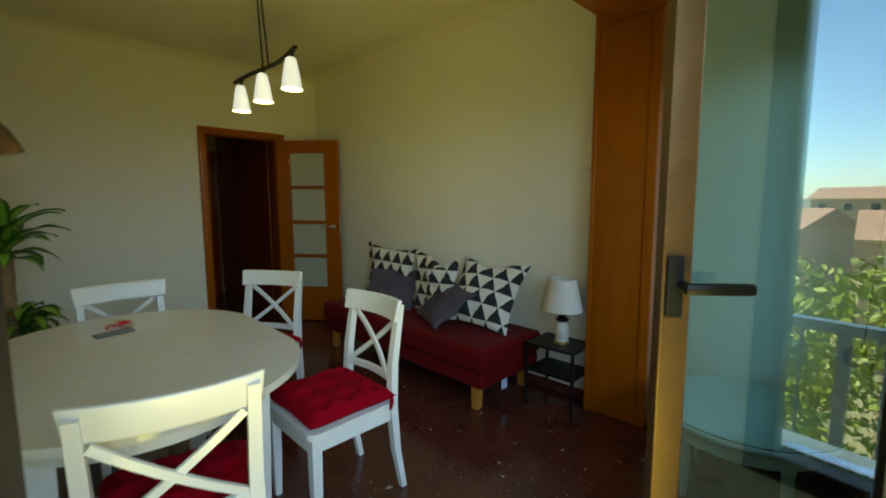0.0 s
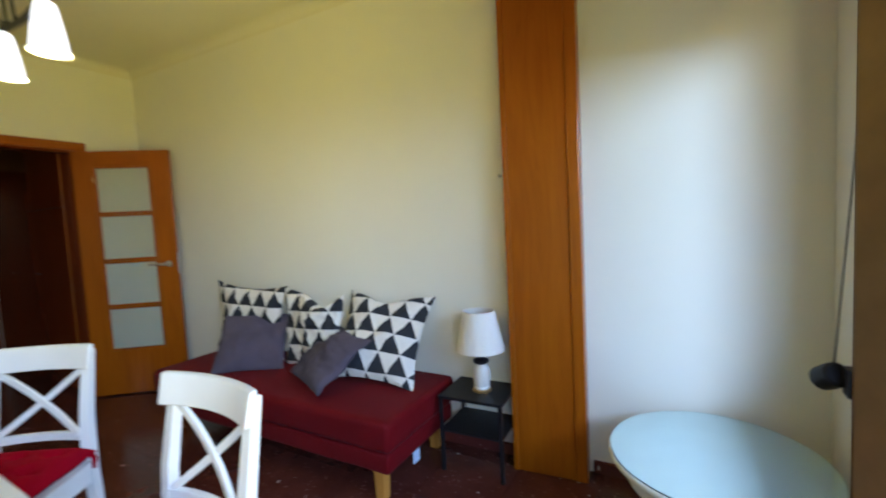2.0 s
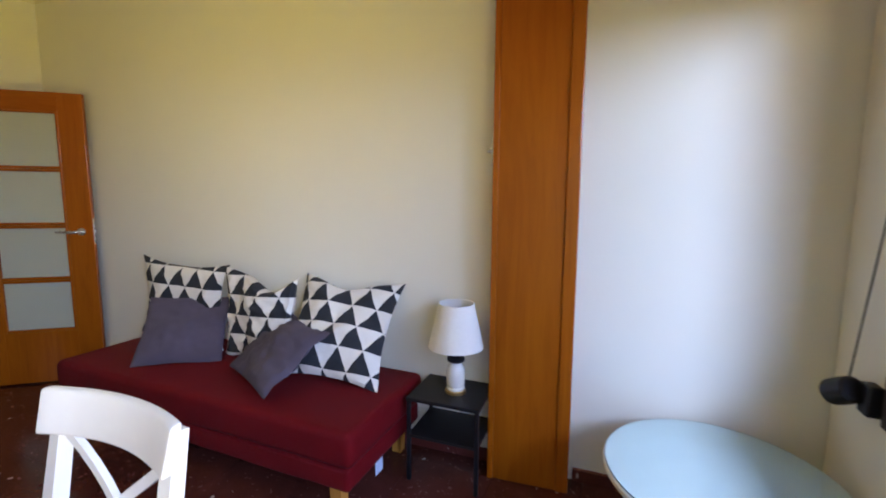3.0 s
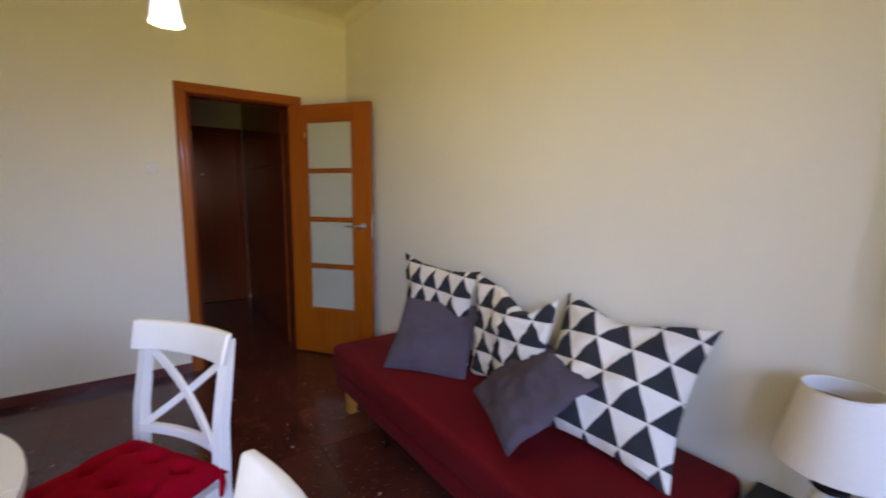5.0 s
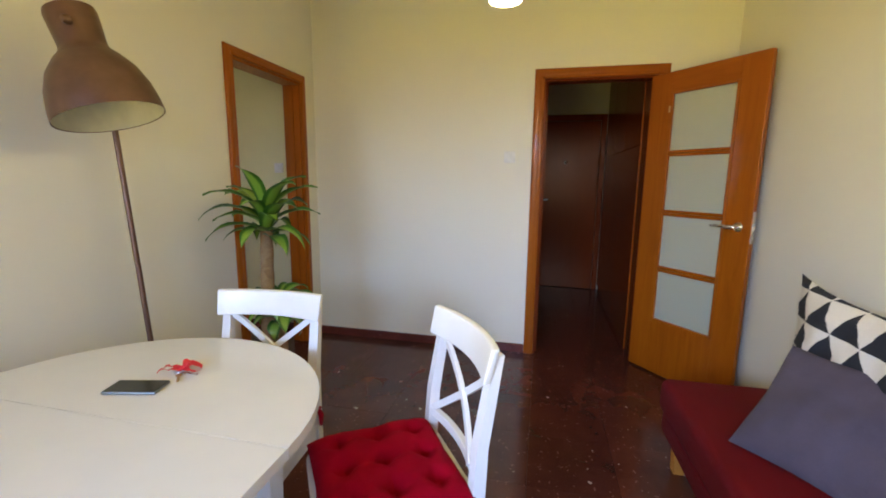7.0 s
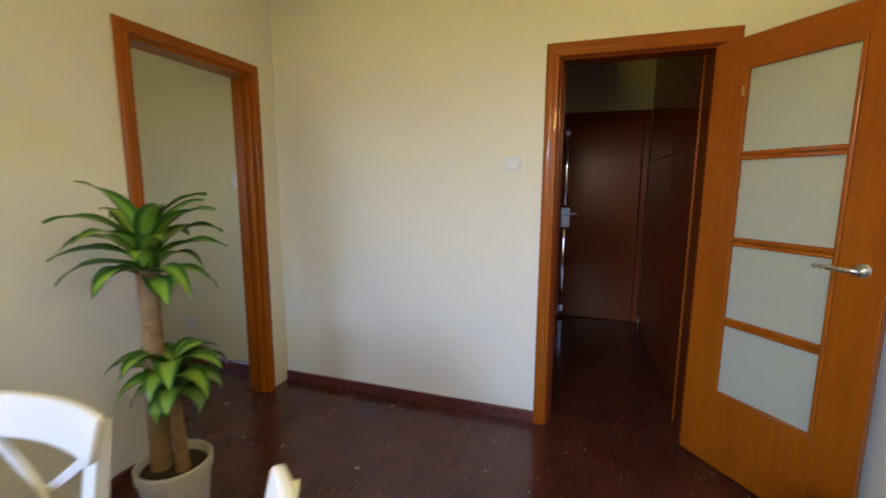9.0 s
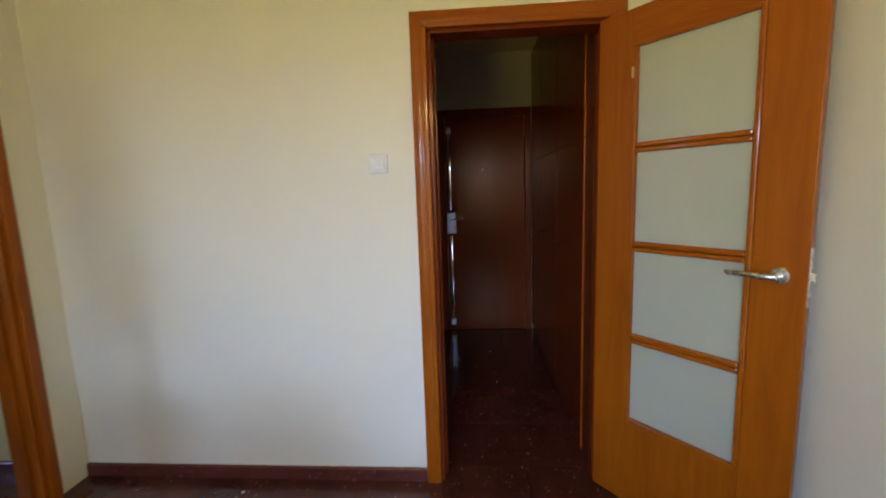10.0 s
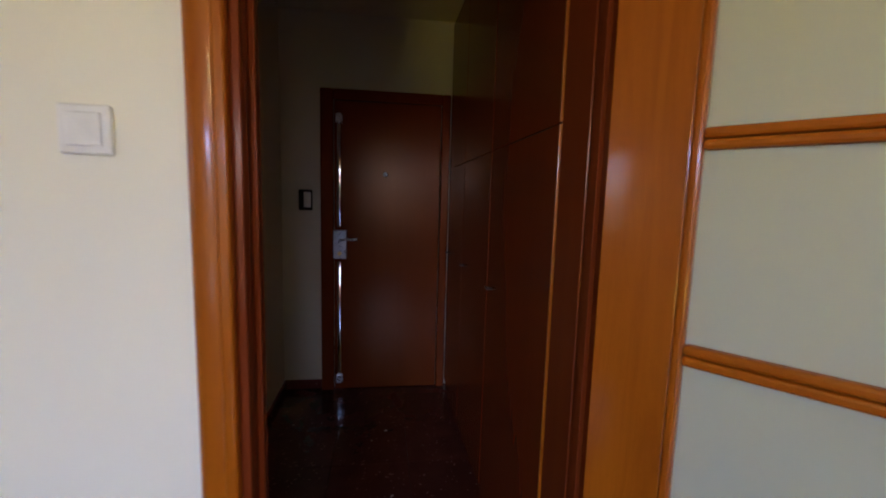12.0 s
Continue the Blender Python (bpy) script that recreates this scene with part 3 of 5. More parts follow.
def front_door():
    """Dark flat front door at the end of the hall, with lock case and shiny bolt bars along its edge."""
    root = thing("front_door", pose(HX, 0, 0), "dark varnished front door with a chrome multi-point lock", "door")
    y0, y1, h = 1.495, 2.225, 2.03
    part("leaf", box(0.0, 0.035, y0, y1, 0.005, h, 0.003), dark_wood, root)
    part("side_frame", box(0.0, 0.05, y0 - 0.09, y0 - 0.004, 0, h + 0.075, 0.008), dark_wood, root)
    part("side_frame", box(0.0, 0.05, y1 + 0.004, HY1 - 0.003, 0, h + 0.075, 0.008), dark_wood, root)
    part("head_frame", box(0.0, 0.05, y0 - 0.004, y1 + 0.004, h + 0.004, h + 0.075, 0.008), dark_wood, root)
    part("bolt_rail", box(0.035, 0.055, y0 + 0.020, y0 + 0.050, 0.06, 0.94, 0.007), polished, root, "polished steel bolt rod", True)
    part("bolt_rail", box(0.035, 0.055, y0 + 0.020, y0 + 0.050, 1.18, 1.95, 0.007), polished, root, "polished steel bolt rod", True)
    case = part("lock_case", box(0.035, 0.075, y0 - 0.005, y0 + 0.085, 0.96, 1.16, 0.006), metal("lock_steel", (0.36, 0.38, 0.43), 0.25), root, "polished steel lock case")
    part("lever", tube([(0.075, y0 + 0.055, 1.10), (0.105, y0 + 0.055, 1.10), (0.108, y0 + 0.09, 1.10), (0.106, y0 + 0.16, 1.10)], 0.009, 10), chrome, case, "", True)
    part("cylinder", lathe([(0, 0), (0.014, 0), (0.014, 0.012), (0, 0.012)], 16, pose(0.075, y0 + 0.04, 1.0, 0, 90, 0)), brass, case)
    for z in (0.06, 1.88):
        part("keeper", box(0.035, 0.07, y0 + 0.012, y0 + 0.058, z, z + 0.06, 0.004), chrome, root)
    part("peephole", lathe([(0, 0), (0.017, 0), (0.016, 0.007), (0.010, 0.010), (0, 0.009)], 16, pose(0.035, 1.845, 1.548, 0, 90, 0)), polished, root)


front_door()


def hall_closets():
    """Run of dark closet doors along one side of the hall."""
    edge = WEST - 0.262
    x = edge - 0.012
    for x2 in (-5.40, -6.02, HX + 0.06):
        root = thing("closet_door", pose(0, HY1, 0), "dark varnished flat closet door in the hall", "closet door", "hall closets")
        part("panel", box(x2 + 0.003, x - 0.003, 0.0, 0.03, 0.07, 1.603, 0.002), dark_wood, root)
        part("upper_panel", box(x2 + 0.003, x - 0.003, 0.0, 0.03, 1.606, 2.56, 0.003), dark_wood, root)
        part("pull", tube([(x2 + 0.04, 0.0, 1.02), (x2 + 0.04, -0.018, 1.02), (x2 + 0.085, -0.018, 1.02), (x2 + 0.085, 0.0, 1.02)], 0.005, 8), bronze_frame, root, "small dark metal pull", True)
        x = x2
    root = thing("closet_frame", Matrix.Identity(4), "dark wooden frame of the hall closets with an orange edge strip", "closet frame")
    part("stile", box(edge, WEST - 0.112, HY1 - 0.006, HY1 + 0.03, 0, 2.56, 0.003), dark_wood, root)
    for z0, z1 in ((0.0, 1.598), (1.604, 2.56)):
        part("edge_strip", box(edge - 0.010, edge - 0.001, HY1 - 0.012, HY1 + 0.02, z0, z1, 0.003), honey_wood, root, "honey-coloured wooden edge strip")
    part("plinth", box(HX + 0.06, edge - 0.012, HY1 + 0.012, HY1 + 0.03, 0.0, 0.068, 0.002), dark_wood, root)


hall_closets()
root = thing("intercom", pose(HX, 1.30, 1.36), "small white door intercom on the hall wall", "intercom")
part("body", box(0.0, 0.022, -0.045, 0.045, -0.07, 0.07, 0.006), black_metal, root)
part("display", box(0.022, 0.025, -0.010, 0.038, -0.05, 0.055, 0.001), switch_plastic, root)

# ---- wooden folded panel column ----
root = thing("panel_column", pose(-0.925, 2.765, 0, 0, 0, 6), "honey-coloured wooden panel column against the wall", "column")
part("panel", box(0.026, 0.316, 0.010, 0.19, 0, TOP, 0.002), honey_wood, root)
part("edge_strip", box(0.0, 0.027, 0.0, 0.19, 0, TOP, 0.005), honey_wood, root)
part("edge_strip", box(0.315, 0.370, 0.0, 0.15, 0, TOP, 0.005), honey_wood, root)
part("latch", box(-0.012, 0.0, 0.03, 0.055, 1.47, 1.60, 0.003), chrome, root, "small steel latch plate")
part("latch_knob", lathe([(0, 0), (0.010, 0), (0.010, 0.02), (0, 0.022)], 12, pose(-0.012, 0.042, 1.54, 0, -90, 0)), chrome, root)


# ---- switches and sockets ----
def wall_switch(m, label, rocker=True):
    root = thing("light_switch" if rocker else "wall_socket", m, label, "switch" if rocker else "socket")
    part("plate", box(0, 0.010, -0.041, 0.041, -0.041, 0.041, 0.004), switch_plastic, root)
    if rocker:
        part("rocker", box(0.009, 0.014, -0.028, 0.028, -0.028, 0.028, 0.003), switch_plastic, root)
    else:
        part("well", lathe([(0.021, 0.0), (0.021, 0.003), (0.019, 0.003), (0.019, -0.006), (0, -0.006)], 24, pose(0.010, 0, 0, 0, 90, 0)), switch_plastic, root)
    return root


wall_switch(pose(WEST, 1.338, 1.497), "white square light switch on the cream wall")
wall_switch(pose(WEST, -0.58, 1.41), "white light switch on the side room wall")
wall_switch(pose(WEST, -1.12, 0.33), "white wall socket low on the side room wall", False)
wall_switch(pose(-3.10, SOUTH, 0.32, 0, 0, 90), "white wall socket beside the floor lamp cable", False)


# ---- window ----
def window_frame():
    root = thing("window_1", Matrix.Identity(4), "dark bronze aluminium window frame over the glass-topped table", "window")
    root["kind"] = "structure"
    f = 0.065
    xo, xi = EAST + 0.05, EAST - 0.012
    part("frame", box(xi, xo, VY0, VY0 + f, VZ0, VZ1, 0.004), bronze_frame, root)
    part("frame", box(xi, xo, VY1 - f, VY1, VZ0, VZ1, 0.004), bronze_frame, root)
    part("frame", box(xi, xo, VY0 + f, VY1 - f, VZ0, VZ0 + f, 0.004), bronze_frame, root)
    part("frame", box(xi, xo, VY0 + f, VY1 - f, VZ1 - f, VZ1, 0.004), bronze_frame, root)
    part("track", box(EAST + 0.052, EAST + 0.063, VY1 - f - 0.018, VY1 - f, VZ0 + f, VZ1 - f, 0.003), brass, root, "gilt rebate strip")
    part("track", box(EAST + 0.078, EAST + 0.088, VY1 - f - 0.020, VY1 - 0.02, VZ0 + f, VZ1 - f, 0.003), chrome, root, "bare aluminium guide rail")
    part("track", box(EAST + 0.051, EAST + 0.098, VY1 - f - 0.014, VY1 - 0.02, VZ0 + f + 0.002, VZ1 - f - 0.002, 0.003), bronze_frame, root)
    part("track", box(EAST + 0.05, EAST + 0.09, VY0 + f, VY1 - f - 0.02, VZ0 + 0.02, VZ0 + f + 0.006, 0.003), chrome, root, "bare aluminium guide rail")
    part("mullion", box(EAST + 0.07, EAST + 0.13, 1.655, 1.70, VZ0 + f, VZ1 - f, 0.003), bronze_frame, root)
    part("sill", box(EAST + 0.09, EAST + 0.27, VY0, VY1, VZ0 - 0.02, VZ0 + 0.02, 0.006), cream_render, root)
    return root


window_frame()


def window_leaf():
    """Casement swung into the room, tinted glass, black lever on its free stile. x runs from the free edge to the hinge."""
    free, hinge = Vector((0.016, 1.250, 0)), Vector((0.480, 1.66, 0))
    w = (hinge - free).length
    ang = math.degrees(math.atan2(hinge.y - free.y, hinge.x - free.x))
    root = thing("window_leaf", pose(free.x, free.y, 0, 0, 0, ang), "open bronze aluminium window leaf with tinted glass", "window leaf")
    z0, z1, t, s = 0.60, 2.10, 0.042, 0.060
    part("stile", box(0, s, -t / 2, t / 2, z0, z1, 0.004), lit_leaf_bronze, root)
    part("stile", box(w - s, w, -t / 2, t / 2, z0, z1, 0.004), lit_leaf_bronze, root)
    part("rail", box(s, w - s, -t / 2, t / 2, z0, z0 + s, 0.004), lit_leaf_bronze, root)
    part("rail", box(s, w - s, -t / 2, t / 2, z1 - s, z1, 0.004), lit_leaf_bronze, root)
    pane = part("pane", box(s - 0.01, w - s + 0.01, -0.003, 0.003, z0 + s - 0.01, z1 - s + 0.01), clear_glass, root, "tinted window glass")
    pane.visible_shadow = False
    h = part("handle_plate", box(0.006, 0.040, -t / 2 - 0.012, -t / 2, 1.095, 1.225, 0.004), black_metal, root, "black handle plate")
    part("handle_neck", tube([(0.035, -t / 2 - 0.01, 1.165), (0.035, -t / 2 - 0.05, 1.165)], 0.011, 12), black_metal, h, "", True)
    part("lever", box(0.022, 0.155, -t / 2 - 0.062, -t / 2 - 0.042, 1.153, 1.177, 0.007), black_metal, h, "black lever", True)


window_leaf()


def balcony_door():
    """Tall glazed leaf swung into the room from the south jamb. x runs from the hinge to the free edge."""
    hinge, free = Vector((EAST + 0.03, BY0 + 0.02, 0)), Vector((-0.36, 0.238, 0))
    w = (free - hinge).length
    ang = math.degrees(math.atan2(free.y - hinge.y, free.x - hinge.x))
    root = thing("balcony_door", pose(hinge.x, hinge.y, 0, 0, 0, ang), "open dark bronze aluminium balcony door with tinted glass", "door")
    z0, z1, t, s = 0.02, 2.08, 0.042, 0.062
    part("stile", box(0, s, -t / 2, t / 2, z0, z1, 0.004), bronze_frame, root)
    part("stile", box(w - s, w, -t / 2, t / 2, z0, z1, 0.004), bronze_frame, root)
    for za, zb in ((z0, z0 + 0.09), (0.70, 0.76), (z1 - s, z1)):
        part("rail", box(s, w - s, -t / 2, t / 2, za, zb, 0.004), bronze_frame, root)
    for za, zb in ((z0 + 0.09, 0.70), (0.76, z1 - s)):
        pane = part("pane", box(s - 0.01, w - s + 0.01, -0.003, 0.003, za - 0.01, zb + 0.01), clear_glass, root, "tinted glass")
        pane.visible_shadow = False


balcony_door()

root = thing("blind_cord_winder", pose(EAST - 0.012, 2.655, 0.70), "black blind cord winder beside the window frame", "cord winder")
part("bracket", box(-0.030, 0.012, -0.045, 0.02, -0.045, 0.055, 0.008), black_metal, root)
part("drum", lathe([(0, -0.05), (0.034, -0.05), (0.043, -0.04), (0.045, 0.0), (0.043, 0.04), (0.034, 0.05), (0, 0.05)], 24, pose(-0.055, 0.05, 0.0, 60, 0, 20)), black_metal, root, "", True)
part("cord", tube([(-0.045, 0.045, 0.04), (-0.018, -0.035, 0.75), (0.0, -0.075, 1.40)], 0.0028, 6), black_metal, root, "thin black cord")


# ---- chairs ----
def chair_model(name, m, label):
    """White cross-back chair. y runs from the back posts towards the front; the back leans away."""
    root = thing(name, m, label, "chair", "chairs round the dining table")
    sh = 0.435
    # back posts with splay below and lean above
    for sx in (-1, 1):
        pts = [(sx * 0.178, -0.062, 0.0), (sx * 0.180, -0.022, 0.20), (sx * 0.182, 0.0, 0.42), (sx * 0.180, -0.012, 0.62), (sx * 0.180, -0.056, 0.880)]
        bm = soften(add_bar(bmesh.new(), pts, 0.036, 0.034, [0.75, 0.95, 1.1, 1.0, 0.85]), 0.004)
        part("back_leg", bm, white_paint, root)
    for sx in (-1, 1):
        pts = [(sx * 0.186, 0.385, 0.0), (sx * 0.186, 0.385, 0.20), (sx * 0.186, 0.385, sh - 0.012)]
        bm = soften(add_bar(bmesh.new(), pts, 0.042, 0.042, [0.65, 0.9, 1.0]), 0.004)
        part("front_leg", bm, white_paint, root)
    # seat with rounded corners
    out = []
    for cx, cy, a0 in ((0.175, 0.375, 0), (-0.175, 0.375, 90), (-0.165, 0.015, 180), (0.165, 0.015, 270)):
        for k in range(6):
            a = radians(a0 + k * 18)
            out.append((cx + 0.042 * math.cos(a), cy + 0.042 * math.sin(a)))
    part("seat", soften(add_prism(bmesh.new(), out, sh - 0.012, sh + 0.014), 0.006, 2), white_paint, root)
    for sx in (-1, 1):
        part("side_apron", box(sx * 0.186 - 0.010, sx * 0.186 + 0.010, 0.02, 0.37, sh - 0.075, sh - 0.012, 0.003), white_paint, root)
    part("front_apron", box(-0.168, 0.168, 0.385, 0.403, sh - 0.075, sh - 0.012, 0.003), white_paint, root)
    part("back_apron", box(-0.165, 0.165, -0.008, 0.010, sh - 0.065, sh - 0.012, 0.003), white_paint, root)

    def arc(x, base):
        return base - 0.035 * (1 - (x / 0.2) ** 2)
    # curved top rail
    bm = bmesh.new()
    n = 12
    grid = []
    for i in range(n + 1):
        x = -0.212 + 0.424 * i / n
        dip = -0.003 * (1 - (x / 0.212) ** 2)
        row = []
        for z, y in ((0.808, -0.042), (0.808, -0.065), (0.904 + dip, -0.088), (0.904 + dip, -0.064)):
            row.append(bm.verts.new((x * (0.965 if z < 0.85 else 1.0), arc(x, y) + 0.036, z)))
        grid.append(row)
    for a, b2 in zip(grid, grid[1:]):
        for k in range(4):
            bm.faces.new((a[k], a[(k + 1) % 4], b2[(k + 1) % 4], b2[k]))
    bm.faces.new(grid[0][::-1])
    bm.faces.new(grid[-1])
    bmesh.ops.recalc_face_normals(bm, faces=bm.faces)
    part("top_rail", soften(bm, 0.007, 3), white_paint, root, "", True)
    # lower curved rail
    pts = [(x, arc(x, 0.0) + 0.010, 0.545) for x in [-0.175 + 0.35 * i / 8 for i in range(9)]]
    bm = bmesh.new()
    rings = []
    for x, y, z in pts:
        rings.append([bm.verts.new((x, y + dy, z + dz)) for dy, dz in ((-0.010, -0.016), (0.010, -0.016), (0.010, 0.016), (-0.010, 0.016))])
    for a, b2 in zip(rings, rings[1:]):
        for k in range(4):
            bm.faces.new((a[k], a[(k + 1) % 4], b2[(k + 1) % 4], b2[k]))
    bm.faces.new(rings[0][::-1])
    bm.faces.new(rings[-1])
    bmesh.ops.recalc_face_normals(bm, faces=bm.faces)
    part("lower_rail", soften(bm, 0.003), white_paint, root)
    # crossing slats, bowed to the back
    for s in (-1, 1):
        pts = []
        for i in range(9):
            u = i / 8
            x = s * (-0.158 + 0.316 * u)
            z = 0.556 + 0.250 * u
            pts.append((x, arc(x, 0.004 - 0.052 * u) + 0.012 + s * 0.004, z))
        bm = soften(add_bar(bmesh.new(), pts, 0.022, 0.014), 0.003)
        part("cross_slat", bm, white_paint, root)
    return root


def seat_cushion(m, label):
    """Tufted red seat pad with button dimples and ties."""
    bm = bmesh.new()
    n, w, d = 32, 0.425, 0.415
    rnd = random.Random(4)
    tops = []
    for side in (1, -1):
        g = []
        for i in range(n + 1):
            row = []
            for j in range(n + 1):
                u, v = 2 * i / n - 1, 2 * j / n - 1
                e = max(0.0, 1 - abs(u) ** 5) ** 0.5 * max(0.0, 1 - abs(v) ** 5) ** 0.5
                z = side * (0.056 if side == 1 else 0.028) * e
                if side == 1:
                    for bu in (-0.58, 0.0, 0.58):
                        for bv in (-0.58, 0.0, 0.58):
                            z -= 0.034 * math.exp(-((u - bu) ** 2 + (v - bv) ** 2) / 0.016)
                            z -= 0.011 * math.exp(-((u - bu) ** 2) / 0.004) * math.exp(-((v - bv) ** 2) / 0.06)
                            z -= 0.011 * math.exp(-((v - bv) ** 2) / 0.004) * math.exp(-((u - bu) ** 2) / 0.06)
                    z += 0.008 * noise.noise(Vector((u * 3, v * 3, 1.3))) * e
                rim = 1 - 0.05 * (1 - abs(v)) * abs(u) ** 3
                rim2 = 1 - 0.05 * (1 - abs(u)) * abs(v) ** 3
                row.append(bm.verts.new((u * w / 2 * rim, v * d / 2 * rim2, 0.028 + z)))
            g.append(row)
        for i in range(n):
            for j in range(n):
                bm.faces.new((g[i][j], g[i + 1][j], g[i + 1][j + 1], g[i][j + 1]))
    bmesh.ops.remove_doubles(bm, verts=bm.verts, dist=0.0006)
    root = thing("seat_cushion", m, label, "cushion", "red chair cushions")
    part("pad", bm, red_fabric, root, "", True)
    for bu in (-0.58, 0.0, 0.58):
        for bv in (-0.58, 0.0, 0.58):
            part("button", lathe([(0, 0.004), (0.006, 0.003), (0.009, 0.0), (0, -0.002)], 12, pose(bu * w / 2, bv * d / 2, 0.042)), red_fabric, root, "", True)
    for sx in (-1, 1):
        part("tie", tube([(sx * 0.165, -0.165, 0.03), (sx * 0.20, -0.19, 0.034), (sx * 0.222, -0.175, 0.015), (sx * 0.226, -0.165, -0.02)], [0.008, 0.011, 0.010, 0.006], 8), red_fabric, root, "", True)
    return root


CHAIRS = [(-1.330, 1.393, 181.1), (-2.357, 1.341, -145.6), (-2.507, 0.602, -86.4), (-0.841, 0.498, 78.3)]
first = chair_model("dining_chair", pose(CHAIRS[0][0], CHAIRS[0][1], 0, 0, 0, CHAIRS[0][2]), "white painted wooden chair with a crossed back")
for x, y, a in CHAIRS[1:]:
    copy_thing(first, pose(x, y, 0, 0, 0, a))
pad = None
for x, y, a in (CHAIRS[0], CHAIRS[1], CHAIRS[3], CHAIRS[2]):
    m = pose(x, y, 0.449, 0, 0, a) @ pose(0, 0.205, 0)
    pad = copy_thing(pad, m) if pad else seat_cushion(m, "red tufted seat cushion tied to a white chair")


# ---- dining table ----
def stadium(c0, c1, r, n=28):
    pts = []
    for c, a0 in ((c1, -90), (c0, 90)):
        for k in range(n + 1):
            a = radians(a0 + 180 * k / n)
            pts.append((c[0] + r * math.cos(a), c[1] + r * math.sin(a)))
    return pts


def dining_table():
    root = thing("dining_table", pose(0, 0, 0), "white extending dining table with rounded ends", "table")
    y, r, xa, xb = 0.545, 0.523, -1.925, -1.47
    half = [(xa + r * math.cos(radians(90 + 6 * k)), y + r * math.sin(radians(90 + 6 * k))) for k in range(31)]
    far = [(xb + r * math.cos(radians(-90 + 6 * k)), y + r * math.sin(radians(-90 + 6 * k))) for k in range(31)]
    part("tabletop", soften(add_prism(bmesh.new(), [(px - 0.0025, py) for px, py in half], 0.718, 0.745), 0.005, 3), table_white, root)
    part("tabletop", soften(add_prism(bmesh.new(), [(px + 0.0025, py) for px, py in far], 0.718, 0.745), 0.005, 3), table_white, root)
    part("leaf", soften(add_prism(bmesh.new(), [(xa, y - r), (xb, y - r), (xb, y + r), (xa, y + r)], 0.718, 0.745), 0.003, 2), table_white, root)
    ap = stadium((xa + 0.02, y), (xb - 0.02, y), r - 0.085)
    inn = stadium((xa + 0.02, y), (xb - 0.02, y), r - 0.105)
    bm = bmesh.new()
    rings = [[bm.verts.new((px, py, z)) for px, py in ring] for ring, z in ((ap, 0.635), (ap, 0.718), (inn, 0.718), (inn, 0.635))]
    k = len(ap)
    for a, b2 in zip(rings, rings[1:] + rings[:1]):
        for i in range(k):
            bm.faces.new((a[i], a[(i + 1) % k], b2[(i + 1) % k], b2[i]))
    part("apron", bm, white_paint, root)
    for lx in (xa - 0.22, xb + 0.22):
        for ly in (y - 0.30, y + 0.30):
            bm = soften(add_bar(bmesh.new(), [(lx, ly, 0), (lx, ly, 0.3), (lx, ly, 0.60), (lx, ly, 0.718)], 0.066, 0.066, [0.62, 0.82, 1.0, 1.0]), 0.006)
            part("leg", bm, white_paint, root)


dining_table()

root = thing("phone", pose(-2.06, 0.51, 0.7455, 0, 0, 14), "dark smartphone lying beside keys on the table", "phone")
part("body", box(-0.036, 0.036, -0.073, 0.073, 0, 0.0075, 0.0035), metal("phone_edge", (0.22, 0.23, 0.23), 0.3), root)
part("screen", box(-0.034, 0.034, -0.070, 0.070, 0.0072, 0.0082, 0.0004), plain("phone_screen", (0.02, 0.025, 0.022), 0.16), root)

red_plastic = plain("red_plastic", (0.65, 0.02, 0.03), 0.5)
root = thing("key_ring", pose(-2.17, 0.545, 0.7455, 0, 0, 30) @ Matrix.Diagonal((0.8, 0.8, 0.8, 1)), "bunch of keys with a red ribbon tag", "keys")
ring = [(0.016 * math.cos(k * math.pi / 8), 0.016 * math.sin(k * math.pi / 8), 0.004) for k in range(17)]
part("ring", tube(ring, 0.0015, 6, False), chrome, root)
for a, l in ((10, 0.055), (60, 0.05), (200, 0.06), (150, 0.05)):
    bm = lathe([(0, 0), (0.012, 0), (0.012, 0.0025), (0, 0.0025)], 14, pose(0, 0, 0.002, 0, 0, a) @ pose(0.03, 0, 0))
    add_box(bm, 0.04, 0.03 + l, -0.004, 0.004, 0.0, 0.0022, 0, pose(0, 0, 0.002, 0, 0, a))
    part("key", bm, brass if a == 10 else chrome, root)
for a, dz in ((62, 0.010), (88, 0.022), (116, 0.014), (148, 0.018), (236, 0.014), (268, 0.010)):
    pts = [Vector((0.075 * k / 9, 0.010 * math.sin(k * 0.9 + a), 0.005 + dz * math.sin(math.pi * k / 9) + 0.006 * abs(math.sin(k * 1.3 + a)))) for k in range(10)]
    bm = bmesh.new()
    rows2 = []
    for q in pts:
        rows2.append([bm.verts.new(pose(0, 0, 0, 0, 0, a) @ (q + Vector((0, s * 0.009, z2 + s * 0.004 * math.sin(q.x * 90 + a))))) for s, z2 in ((-1, 0), (1, 0.003), (1, 0.0045), (-1, 0.0015))])
    for p1, p2 in zip(rows2, rows2[1:]):
        for k in range(4):
            bm.faces.new((p1[k], p1[(k + 1) % 4], p2[(k + 1) % 4], p2[k]))
    bm.faces.new(rows2[0][::-1])
    bm.faces.new(rows2[-1])
    part("ribbon", bm, red_plastic, root, "red ribbon", True)


